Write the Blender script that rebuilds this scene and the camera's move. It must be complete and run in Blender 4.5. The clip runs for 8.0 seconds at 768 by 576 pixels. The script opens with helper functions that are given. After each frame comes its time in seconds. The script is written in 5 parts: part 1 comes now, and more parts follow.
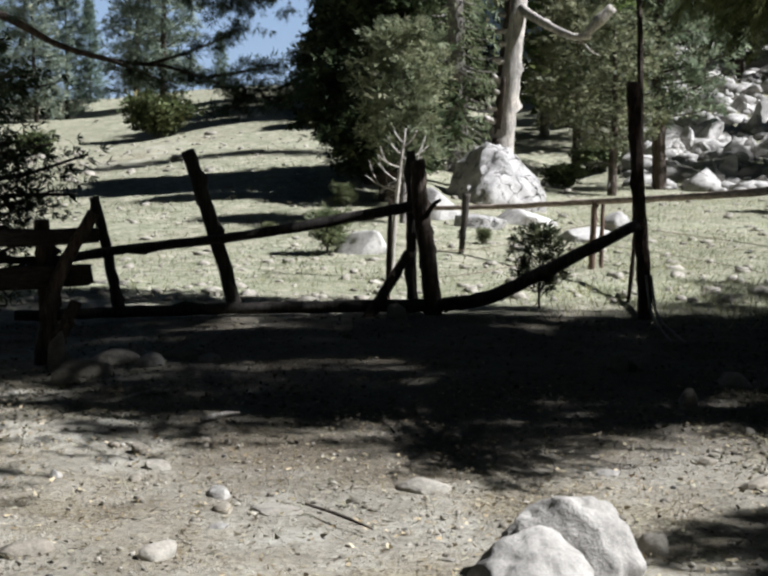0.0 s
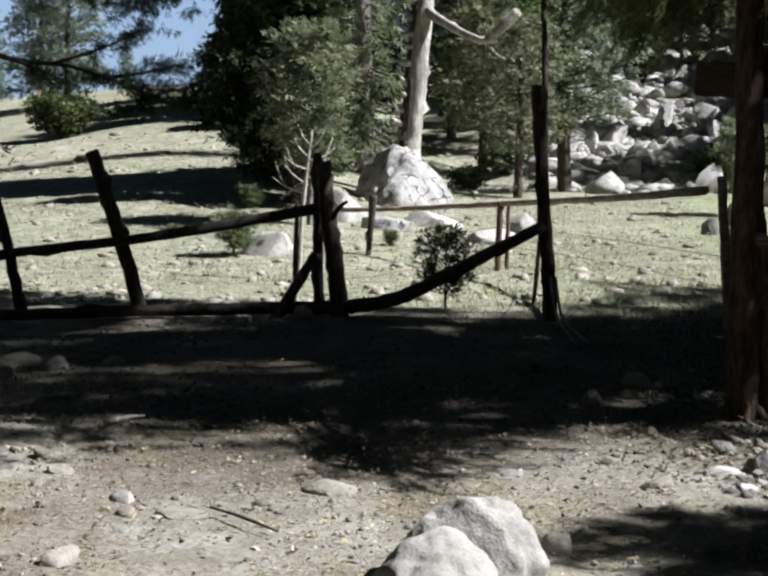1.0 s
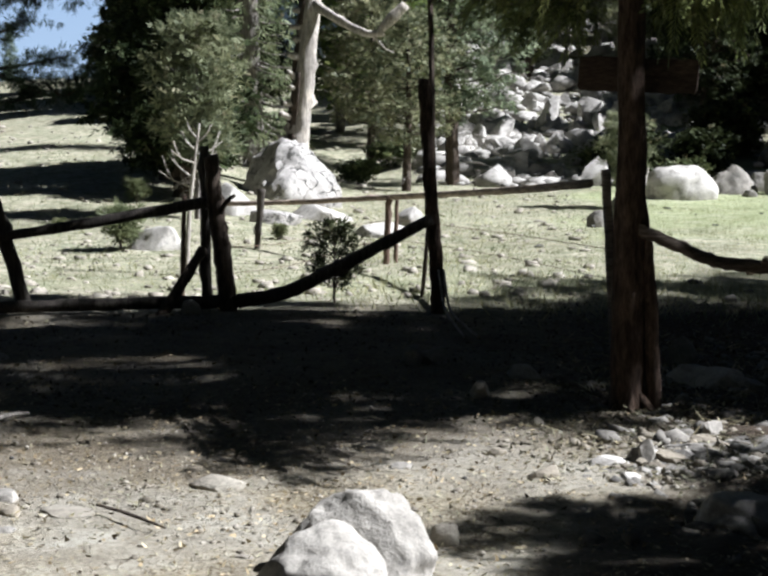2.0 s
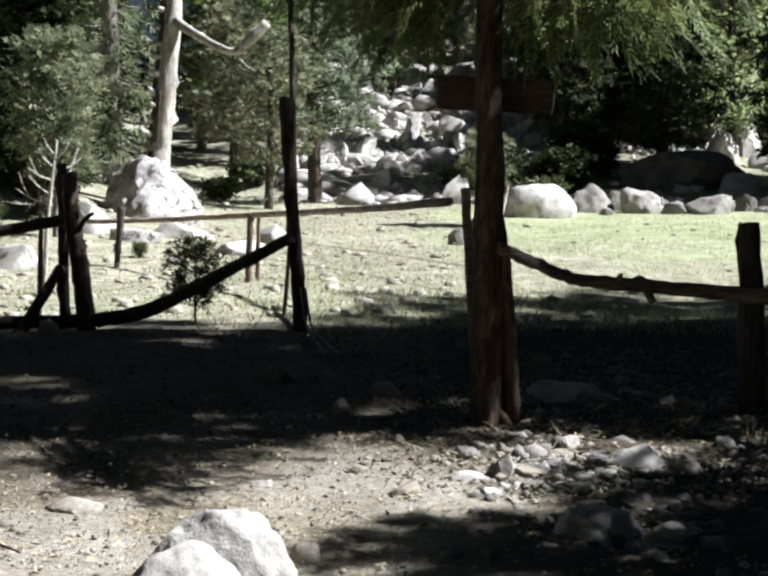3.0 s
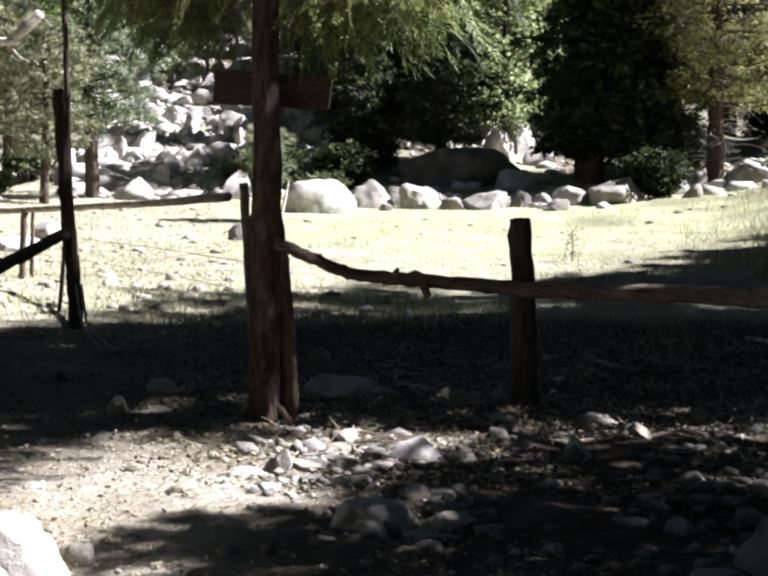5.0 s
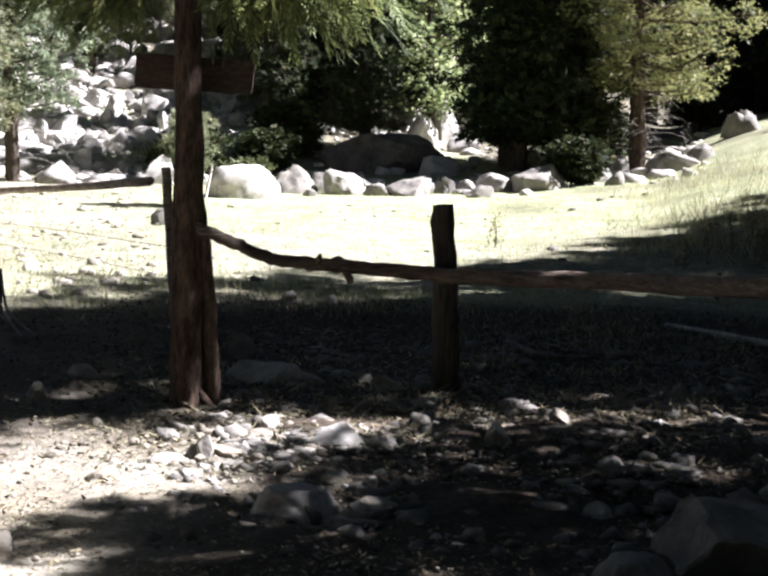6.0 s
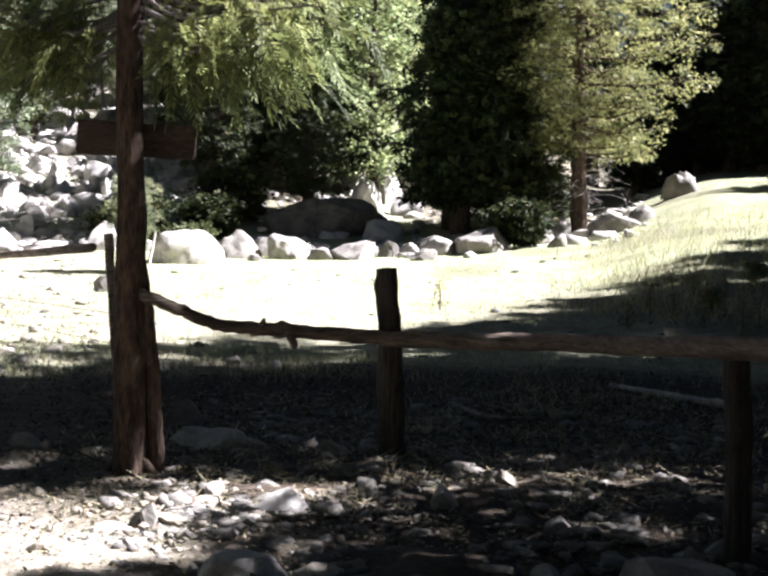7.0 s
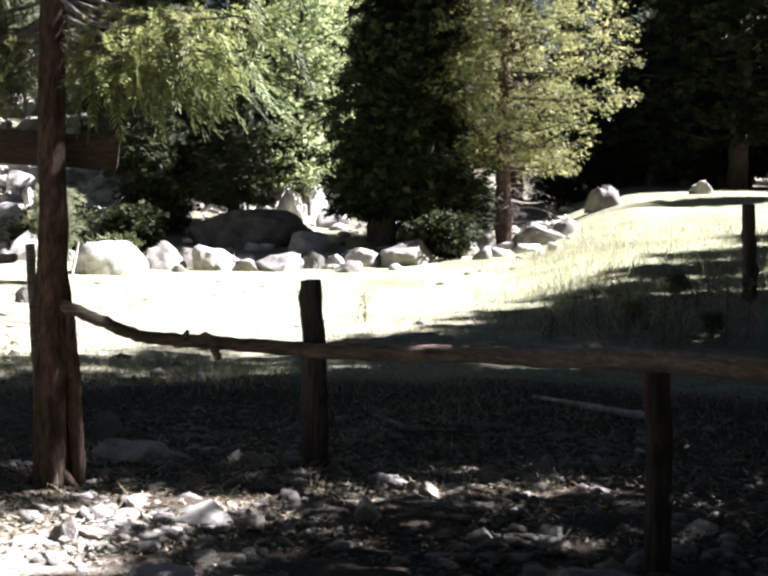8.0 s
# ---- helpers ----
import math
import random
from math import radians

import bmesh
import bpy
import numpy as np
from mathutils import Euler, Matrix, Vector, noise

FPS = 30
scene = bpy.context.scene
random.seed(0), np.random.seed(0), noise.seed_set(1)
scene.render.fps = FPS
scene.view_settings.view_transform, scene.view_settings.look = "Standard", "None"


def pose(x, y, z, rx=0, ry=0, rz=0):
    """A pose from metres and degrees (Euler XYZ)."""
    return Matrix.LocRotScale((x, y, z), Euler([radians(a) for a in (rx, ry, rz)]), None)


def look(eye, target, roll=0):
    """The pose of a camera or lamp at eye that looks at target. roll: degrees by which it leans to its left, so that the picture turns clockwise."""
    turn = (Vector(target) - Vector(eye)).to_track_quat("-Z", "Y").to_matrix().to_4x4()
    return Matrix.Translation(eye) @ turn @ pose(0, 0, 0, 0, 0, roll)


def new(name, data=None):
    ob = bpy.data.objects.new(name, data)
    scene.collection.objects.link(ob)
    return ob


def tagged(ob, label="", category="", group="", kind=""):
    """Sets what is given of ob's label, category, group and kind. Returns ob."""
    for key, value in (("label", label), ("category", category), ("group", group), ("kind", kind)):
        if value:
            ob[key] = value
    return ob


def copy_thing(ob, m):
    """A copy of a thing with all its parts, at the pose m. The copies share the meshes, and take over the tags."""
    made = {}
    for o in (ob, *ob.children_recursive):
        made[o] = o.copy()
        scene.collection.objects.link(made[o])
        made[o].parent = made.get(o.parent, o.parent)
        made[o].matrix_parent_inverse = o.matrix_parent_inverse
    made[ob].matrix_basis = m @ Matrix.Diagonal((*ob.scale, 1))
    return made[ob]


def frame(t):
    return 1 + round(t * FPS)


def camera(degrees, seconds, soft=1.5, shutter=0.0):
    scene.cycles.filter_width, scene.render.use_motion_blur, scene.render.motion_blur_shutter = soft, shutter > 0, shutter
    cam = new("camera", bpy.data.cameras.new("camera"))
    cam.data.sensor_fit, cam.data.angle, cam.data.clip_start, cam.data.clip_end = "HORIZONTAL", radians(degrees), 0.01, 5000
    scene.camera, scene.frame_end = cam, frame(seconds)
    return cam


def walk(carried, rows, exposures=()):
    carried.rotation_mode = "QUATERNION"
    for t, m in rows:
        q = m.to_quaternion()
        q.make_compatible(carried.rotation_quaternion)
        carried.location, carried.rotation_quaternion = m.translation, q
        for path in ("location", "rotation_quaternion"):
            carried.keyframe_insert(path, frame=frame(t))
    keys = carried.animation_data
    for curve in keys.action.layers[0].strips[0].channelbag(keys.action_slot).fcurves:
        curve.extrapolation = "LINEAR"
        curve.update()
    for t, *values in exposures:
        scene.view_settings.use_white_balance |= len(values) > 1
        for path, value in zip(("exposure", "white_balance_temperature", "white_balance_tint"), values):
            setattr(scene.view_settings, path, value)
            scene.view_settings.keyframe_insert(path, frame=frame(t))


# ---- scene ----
# The camera is held in the hand and panned to the right by a man's eye height of 1.6 m.
cam = camera(29.3, 8.0, soft=2.6)
EYE, ARM = 1.6, 0.173
TURNS = [  # seconds, turn to the right, tilt up, lean to the left
    (0.0, 0.00, -5.80, 0.00),
    (0.5, 1.14, -6.06, 0.01),
    (1.0, 3.61, -5.72, 0.28),
    (1.5, 5.55, -6.16, 0.27),
    (3.0, 13.25, -5.21, 0.58),
    (3.5, 15.73, -5.23, 0.69),
    (4.0, 19.09, -4.92, 0.87),
    (4.5, 20.45, -4.96, 0.83),
    (6.0, 24.74, -5.76, 1.52),
    (6.5, 25.73, -5.27, 1.32),
    (7.0, 26.83, -3.23, 1.02),
    (7.5, 27.79, -2.16, 0.62),
    (8.0, 29.72, -2.71, 1.34),
]


def stand(turn, tilt, lean):
    a = radians(turn)
    return (pose(ARM * math.sin(a), ARM * (math.cos(a) - 1), EYE, 0, 0, -turn)
            @ pose(0, 0, 0, 90 + tilt) @ pose(0, 0, 0, 0, 0, lean))


walk(cam, [(t, stand(a, b, c)) for t, a, b, c in TURNS],
     exposures=[(0.0, 1.1, 5780, 12), (1.5, 1.25, 5780, 12), (3.5, 1.78, 5780, 14), (4.5, 2.1, 5850, 18), (6.0, 2.45, 5900, 20), (8.0, 2.85, 5900, 22)])

# ---- light: clear sky, sun high on the right ----
SUN_BEARING, SUN_UP = 98, 46
world = bpy.data.worlds.new("sky")
scene.world = world
world.use_nodes = True
wn = world.node_tree
sky = wn.nodes.new("ShaderNodeTexSky")
sky.sky_type, sky.sun_disc = "NISHITA", False
sky.sun_elevation, sky.sun_rotation = radians(SUN_UP), radians(SUN_BEARING)
sky.ozone_density, sky.dust_density = 3.0, 0.6
wn.links.new(sky.outputs[0], wn.nodes["Background"].inputs[0])
wn.nodes["Background"].inputs[1].default_value = 0.005
sun = new("sun", bpy.data.lights.new("sun", "SUN"))
sun.data.energy, sun.data.angle, sun.data.color = 5.0, radians(0.5), (1.0, 0.965, 0.91)
sb, su = radians(SUN_BEARING), radians(SUN_UP)
sun.matrix_world = look((60 * math.sin(sb) * math.cos(su), 60 * math.cos(sb) * math.cos(su), 60 * math.sin(su)), (0, 0, 0))


# ---- materials ----
def material(name):
    m = bpy.data.materials.new(name)
    m.use_nodes = True
    nt = m.node_tree
    return m, nt, nt.nodes["Principled BSDF"]


def node(nt, kind, **values):
    n = nt.nodes.new(kind)
    for key, value in values.items():
        n.inputs[key].default_value = value
    return n


def ramp(nt, source, stops):
    r = nt.nodes.new("ShaderNodeValToRGB")
    e = r.color_ramp.elements
    while len(e) < len(stops):
        e.new(0.5)
    for el, (p, c) in zip(e, stops):
        el.position, el.color = p, (*c, 1)
    nt.links.new(source, r.inputs[0])
    return r.outputs[0]


def mix(nt, fac, a, b, how="MIX"):
    n = nt.nodes.new("ShaderNodeMix")
    n.data_type, n.blend_type = "RGBA", how
    for socket, value in ((n.inputs[0], fac), (n.inputs[6], a), (n.inputs[7], b)):
        if isinstance(value, bpy.types.NodeSocket):
            nt.links.new(value, socket)
        elif isinstance(value, tuple):
            socket.default_value = (*value, 1)
        else:
            socket.default_value = value
    return n.outputs[2]


def noisy(nt, scale, detail=6.0, rough=0.6, stretch=None, coords="Object"):
    tc = nt.nodes.new("ShaderNodeTexCoord")
    out = tc.outputs[coords]
    if stretch:
        mp = nt.nodes.new("ShaderNodeMapping")
        mp.inputs["Scale"].default_value = stretch
        nt.links.new(out, mp.inputs[0])
        out = mp.outputs[0]
    n = node(nt, "ShaderNodeTexNoise", Scale=scale, Detail=detail, Roughness=rough)
    nt.links.new(out, n.inputs["Vector"])
    return n.outputs["Fac"]


def relief(nt, bsdf, height, strength, distance):
    b = node(nt, "ShaderNodeBump", Strength=strength, Distance=distance)
    nt.links.new(height, b.inputs["Height"])
    nt.links.new(b.outputs[0], bsdf.inputs["Normal"])


def foliage_material(name, dark, light, dry, through_light=0.25, gloss=0.2):
    m, nt, b = material(name)
    geo = nt.nodes.new("ShaderNodeNewGeometry")
    info = nt.nodes.new("ShaderNodeObjectInfo")
    c = ramp(nt, geo.outputs["Random Per Island"], [(0.0, dark), (0.6, light), (0.93, light), (1.0, dry)])
    patch = ramp(nt, noisy(nt, 1.3, 3.0), [(0.35, (0.55, 0.6, 0.55)), (0.65, (1.15, 1.1, 1.0))])
    c = mix(nt, 1.0, c, patch, "MULTIPLY")
    tint = ramp(nt, info.outputs["Random"], [(0.0, (0.85, 0.95, 0.9)), (1.0, (1.12, 1.05, 0.95))])
    c = mix(nt, 1.0, c, tint, "MULTIPLY")
    nt.links.new(c, b.inputs["Base Color"])
    b.inputs["Roughness"].default_value = 0.55
    b.inputs["Specular IOR Level"].default_value = gloss
    tr = nt.nodes.new("ShaderNodeBsdfTranslucent")
    nt.links.new(c, tr.inputs[0])
    mx = nt.nodes.new("ShaderNodeMixShader")
    mx.inputs[0].default_value = through_light
    nt.links.new(b.outputs[0], mx.inputs[1])
    nt.links.new(tr.outputs[0], mx.inputs[2])
    nt.links.new(mx.outputs[0], nt.nodes["Material Output"].inputs[0])
    return m


def bark_material(name, dark, light, stretch=(14, 14, 2.2), depth=0.02, rough=0.9):
    m, nt, b = material(name)
    f = noisy(nt, 2.0, 8.0, 0.65, stretch)
    g = noisy(nt, 3.0, 4.0)
    fine = noisy(nt, 7.0, 7.0, 0.7, tuple(a * 0.8 for a in stretch))
    c = ramp(nt, f, [(0.3, dark), (0.62, light)])
    c = mix(nt, 0.8, c, ramp(nt, fine, [(0.36, (0.5, 0.48, 0.46)), (0.52, (1, 1, 1)), (0.66, (1.4, 1.36, 1.3))]), "MULTIPLY")
    c = mix(nt, 1.0, c, ramp(nt, g, [(0.3, (0.6, 0.6, 0.62)), (0.7, (1.15, 1.12, 1.08))]), "MULTIPLY")
    nt.links.new(c, b.inputs["Base Color"])
    b.inputs["Roughness"].default_value = rough
    b.inputs["Specular IOR Level"].default_value = 0.2
    relief(nt, b, mix(nt, 0.45, f, fine), 0.9, depth * 1.5)
    return m


def stone_material(name, low, high, stain=(0.09, 0.085, 0.07), spots=0.4, seams=0.0):
    m, nt, b = material(name)
    f = noisy(nt, 3.0, 8.0, 0.6)
    g = noisy(nt, 38.0, 4.0, 0.7)
    crack = ramp(nt, noisy(nt, 1.7, 9.0, 0.72), [(0.36, (0.2, 0.2, 0.19)), (0.44, (1, 1, 1))])
    info = nt.nodes.new("ShaderNodeObjectInfo")
    c = ramp(nt, f, [(0.32, low), (0.62, high)])
    c = mix(nt, 1.0, c, ramp(nt, g, [(0.3, (0.72, 0.72, 0.72)), (0.65, (1.08, 1.07, 1.05))]), "MULTIPLY")
    c = mix(nt, 1.0, c, ramp(nt, info.outputs["Random"], [(0.0, (0.78, 0.77, 0.75)), (1.0, (1.05, 1.03, 1.0))]), "MULTIPLY")
    c = mix(nt, 0.55, c, crack, "MULTIPLY")
    lichen = ramp(nt, noisy(nt, 5.0, 6.0, 0.72), [(0.54, (0, 0, 0)), (0.62, (1, 1, 1))])
    c = mix(nt, mix(nt, spots, (0, 0, 0), lichen), c, stain)
    if seams:
        # narrow wandering cracks, open here and closed there
        where = nt.nodes.new("ShaderNodeTexCoord").outputs["Object"]
        bent = mix(nt, 0.5, where, nt.nodes.new("ShaderNodeTexNoise").outputs["Color"], "ADD")
        cell = nt.nodes.new("ShaderNodeTexVoronoi")
        cell.feature = "DISTANCE_TO_EDGE"
        cell.inputs["Scale"].default_value = seams
        nt.links.new(bent, cell.inputs["Vector"])
        line = ramp(nt, cell.outputs["Distance"], [(0.015, (0.1, 0.1, 0.1)), (0.05, (1, 1, 1))])
        gone = ramp(nt, noisy(nt, 1.3, 4.0, 0.6), [(0.49, (0, 0, 0)), (0.58, (1, 1, 1))])
        c = mix(nt, gone, c, mix(nt, 1.0, c, line, "MULTIPLY"))
    nt.links.new(c, b.inputs["Base Color"])
    b.inputs["Roughness"].default_value = 0.88
    b.inputs["Specular IOR Level"].default_value = 0.25
    relief(nt, b, mix(nt, 0.5, f, g), 0.6, 0.03)
    return m


GRANITE = stone_material("pale_granite", (0.34, 0.33, 0.315), (0.58, 0.565, 0.54))
GRANITE_SPOT = stone_material("lichened_granite", (0.27, 0.265, 0.26), (0.52, 0.505, 0.49), (0.07, 0.068, 0.06), 0.85, 2.3)
GRANITE_MID = stone_material("weathered_granite", (0.25, 0.24, 0.22), (0.43, 0.415, 0.385), spots=0.25)
GRANITE_GREY = stone_material("grey_granite", (0.13, 0.126, 0.118), (0.31, 0.295, 0.27))
# dark stones; on the huge boulder this colour stands in for shade
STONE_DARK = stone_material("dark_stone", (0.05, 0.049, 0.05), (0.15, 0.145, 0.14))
STONE_TAN = stone_material("tan_stone", (0.16, 0.145, 0.115), (0.32, 0.29, 0.24))
STONE_PALE = stone_material("pale_stone", (0.22, 0.2, 0.17), (0.38, 0.36, 0.31))
BARK_DARK = bark_material("dark_bark", (0.03, 0.024, 0.02), (0.12, 0.095, 0.075))
BARK_CEDAR = bark_material("cedar_bark", (0.022, 0.015, 0.011), (0.15, 0.106, 0.08), (12, 12, 3.2), 0.05)
BARK_GREY = bark_material("grey_bark", (0.1, 0.09, 0.085), (0.3, 0.28, 0.26))
SNAG_WOOD = bark_material("bleached_wood", (0.26, 0.24, 0.215), (0.58, 0.545, 0.49), (8, 8, 1.2), 0.015, 0.75)
WOOD_OLD = bark_material("weathered_wood", (0.022, 0.02, 0.018), (0.09, 0.08, 0.07), (22, 22, 1.5), 0.008)
WOOD_RAIL = bark_material("rail_wood", (0.045, 0.035, 0.028), (0.19, 0.152, 0.122), (3, 3, 22), 0.012)
# paler copy of rail_wood: the rear rail's sunlight is put into it
WOOD_PEELED_LIT = bark_material("peeled_sunlit_wood", (0.13, 0.1, 0.08), (0.42, 0.35, 0.29), (3, 3, 22), 0.01)
WOOD_RED = bark_material("reddish_wood", (0.075, 0.052, 0.04), (0.19, 0.135, 0.105), (14, 14, 2.0), 0.01)
BOARD_WOOD = bark_material("brown_board", (0.028, 0.02, 0.015), (0.08, 0.057, 0.043), (1.5, 14, 22), 0.006, 0.7)
# plank tone lowered so the rack carries the juniper's shade in its colour
WOOD_PLANK = bark_material("shaded_plank_wood", (0.018, 0.016, 0.014), (0.07, 0.06, 0.052), (1.6, 18, 30), 0.008)
WIRE = bark_material("rusty_wire", (0.09, 0.05, 0.035), (0.2, 0.14, 0.1), (30, 30, 30), 0.001, 0.6)
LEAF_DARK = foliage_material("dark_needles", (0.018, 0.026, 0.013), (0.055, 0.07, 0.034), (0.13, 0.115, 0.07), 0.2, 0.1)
LEAF_GREY = foliage_material("grey_green_needles", (0.11, 0.13, 0.09), (0.27, 0.29, 0.2), (0.36, 0.33, 0.26), 0.35)
LEAF_OLIVE = foliage_material("olive_needles", (0.05, 0.065, 0.026), (0.28, 0.315, 0.13), (0.46, 0.48, 0.27), 0.35)
LEAF_PINE = foliage_material("pine_needles", (0.02, 0.035, 0.024), (0.06, 0.09, 0.058), (0.11, 0.1, 0.06))
# pale and bluish: the distance haze is put into the needle colour
LEAF_HAZED = foliage_material("hazed_pine_needles", (0.11, 0.15, 0.135), (0.27, 0.32, 0.29), (0.32, 0.33, 0.28))
LEAF_BRIGHT = foliage_material("bright_leaves", (0.1, 0.14, 0.05), (0.26, 0.33, 0.13), (0.36, 0.36, 0.17), 0.45)
# two leaf colours with the trees' full sun put in as extra brightness
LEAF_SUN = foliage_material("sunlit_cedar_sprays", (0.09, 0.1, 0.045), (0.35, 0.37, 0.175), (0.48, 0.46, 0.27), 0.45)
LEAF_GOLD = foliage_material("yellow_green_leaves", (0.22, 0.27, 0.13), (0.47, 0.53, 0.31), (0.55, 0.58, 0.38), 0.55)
LEAF_SAGE = foliage_material("sage_leaves", (0.12, 0.14, 0.08), (0.24, 0.26, 0.16), (0.3, 0.26, 0.18))
GRASS = foliage_material("meadow_grass", (0.22, 0.235, 0.13), (0.43, 0.43, 0.29), (0.54, 0.51, 0.4), 0.4)
LEAF_BUSH = foliage_material("bush_leaves", (0.06, 0.08, 0.04), (0.14, 0.17, 0.085), (0.2, 0.18, 0.1))
TWIG_DEAD = bark_material("dead_twigs", (0.2, 0.185, 0.17), (0.42, 0.4, 0.37))
DUFF = foliage_material("old_leaf_bits", (0.03, 0.024, 0.018), (0.17, 0.14, 0.1), (0.5, 0.45, 0.36), 0.05)
STRAW = foliage_material("pale_straw", (0.22, 0.18, 0.12), (0.5, 0.45, 0.35), (0.65, 0.6, 0.5), 0.15)
STALK = bark_material("dry_stalk", (0.14, 0.11, 0.07), (0.3, 0.25, 0.17), (20, 20, 4), 0.004)
STALK_LEAF = foliage_material("dry_flower_head", (0.1, 0.09, 0.05), (0.26, 0.24, 0.14), (0.35, 0.3, 0.2), 0.3)
LITTER = foliage_material("dry_litter", (0.09, 0.065, 0.04), (0.26, 0.2, 0.13), (0.45, 0.38, 0.26), 0.1)


def ground_material():
    m, nt, b = material("stony_ground")
    at_ = nt.nodes.new("ShaderNodeAttribute")
    at_.attribute_name = "cover"
    sep = nt.nodes.new("ShaderNodeSeparateColor")
    nt.links.new(at_.outputs["Color"], sep.inputs[0])
    big, mid, fine = noisy(nt, 0.35, 6.0), noisy(nt, 2.3, 8.0, 0.65), noisy(nt, 21.0, 8.0, 0.75)
    dirt = ramp(nt, mid, [(0.3, (0.37, 0.34, 0.275)), (0.5, (0.55, 0.52, 0.435)), (0.68, (0.7, 0.68, 0.59))])
    dirt = mix(nt, 1.0, dirt, ramp(nt, fine, [(0.3, (0.66, 0.65, 0.63)), (0.6, (1.1, 1.09, 1.07))]), "MULTIPLY")
    dry = ramp(nt, fine, [(0.28, (0.27, 0.26, 0.2)), (0.5, (0.5, 0.475, 0.39)), (0.7, (0.7, 0.665, 0.58))])
    dry = mix(nt, 1.0, dry, ramp(nt, mid, [(0.35, (0.75, 0.8, 0.7)), (0.65, (1.15, 1.1, 1.05))]), "MULTIPLY")
    green = ramp(nt, mid, [(0.3, (0.3, 0.345, 0.17)), (0.55, (0.47, 0.5, 0.3)), (0.72, (0.59, 0.585, 0.44))])
    green = mix(nt, 1.0, green, ramp(nt, fine, [(0.3, (0.6, 0.62, 0.55)), (0.6, (1.1, 1.1, 1.1))]), "MULTIPLY")
    # scraps trodden into the dust, in patches
    crumbs = ramp(nt, noisy(nt, 46.0, 3.0, 0.6, (1, 1, 1)), [(0.38, (0.5, 0.44, 0.36)), (0.5, (1, 1, 1)), (0.62, (1, 1, 1)), (0.7, (1.25, 1.2, 1.05))])
    where = ramp(nt, noisy(nt, 0.9, 5.0, 0.6), [(0.42, (0.15, 0.15, 0.15)), (0.6, (1, 1, 1))])
    dirt = mix(nt, where, dirt, mix(nt, 1.0, mix(nt, 1.0, dirt, (0.82, 0.78, 0.7), "MULTIPLY"), crumbs, "MULTIPLY"))
    tufts = ramp(nt, noisy(nt, 5.5, 5.0, 0.7), [(0.42, (0.5, 0.5, 0.42)), (0.54, (1, 1, 1)), (0.66, (1.12, 1.1, 1.06))])
    dry = mix(nt, 0.9, dry, tufts, "MULTIPLY")
    # dark cover tone for litter, with tree shade put into it as well
    duff_shade = ramp(nt, fine, [(0.3, (0.05, 0.038, 0.028)), (0.6, (0.14, 0.11, 0.08))])
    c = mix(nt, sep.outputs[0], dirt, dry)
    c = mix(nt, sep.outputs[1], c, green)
    c = mix(nt, sep.outputs[2], c, duff_shade)
    c = mix(nt, 1.0, c, ramp(nt, big, [(0.35, (0.58, 0.575, 0.57)), (0.65, (0.74, 0.74, 0.75))]), "MULTIPLY")
    nt.links.new(c, b.inputs["Base Color"])
    b.inputs["Roughness"].default_value = 0.95
    b.inputs["Specular IOR Level"].default_value = 0.15
    relief(nt, b, mix(nt, 0.6, mid, fine), 0.9, 0.055)
    return m


GROUND = ground_material()


# ---- building blocks ----
def smooth(a, b, x):
    t = np.clip((x - a) / (b - a), 0, 1)
    return t * t * (3 - 2 * t)


def rise(x, y):
    """Height of the ground: level by the camera, a hill behind the fence, a bank behind the meadow."""
    x, y = np.asarray(x, float), np.asarray(y, float)
    d, b = np.hypot(x, y), np.degrees(np.arctan2(x, y))
    front = smooth(75, 60, np.abs(b - 15))
    s1 = 0.058 + 0.034 * smooth(-13, -3, b) - 0.072 * smooth(-1, 8, b) 
    far = np.maximum(d - 15.5, 0)
    z = s1 * (far - 4 * (1 - np.exp(-far / 4)))
    near = np.minimum(far, 27 + 4 * (1 - np.exp(-np.maximum(far - 27, 0) / 4)))
    z = z + (0.018 * smooth(27, 34, b) + 0.05 * smooth(34.5, 40, b)) * (near - 4 * (1 - np.exp(-near / 4)))
    bank = smooth(1, 10, b) * (0.15 + 0.1 * smooth(7, 11, b) - 0.155 * smooth(17, 30, b) - 0.07 * smooth(30, 36, b))
    z = z + bank * np.maximum(d - 38, 0)
    top = 3.6 + 9 * smooth(2, 12, b)
    z = np.where(z > top * 0.75, top * 0.75 + (top * 0.5) * np.tanh((z - top * 0.75) / (top * 0.5)), z)
    z = z * front
    z = z + 0.05 * np.sin(x * 0.9 + 1.3) * np.sin(y * 0.7) * smooth(3, 9, d)
    return z


def at(bearing, dist, up=None):
    """A place by its bearing (degrees to the right of the first view) and distance from the camera's stand; on the ground unless up says its height."""
    x, y = dist * math.sin(radians(bearing)), dist * math.cos(radians(bearing))
    return Vector((x, y, float(rise(x, y)) if up is None else up))


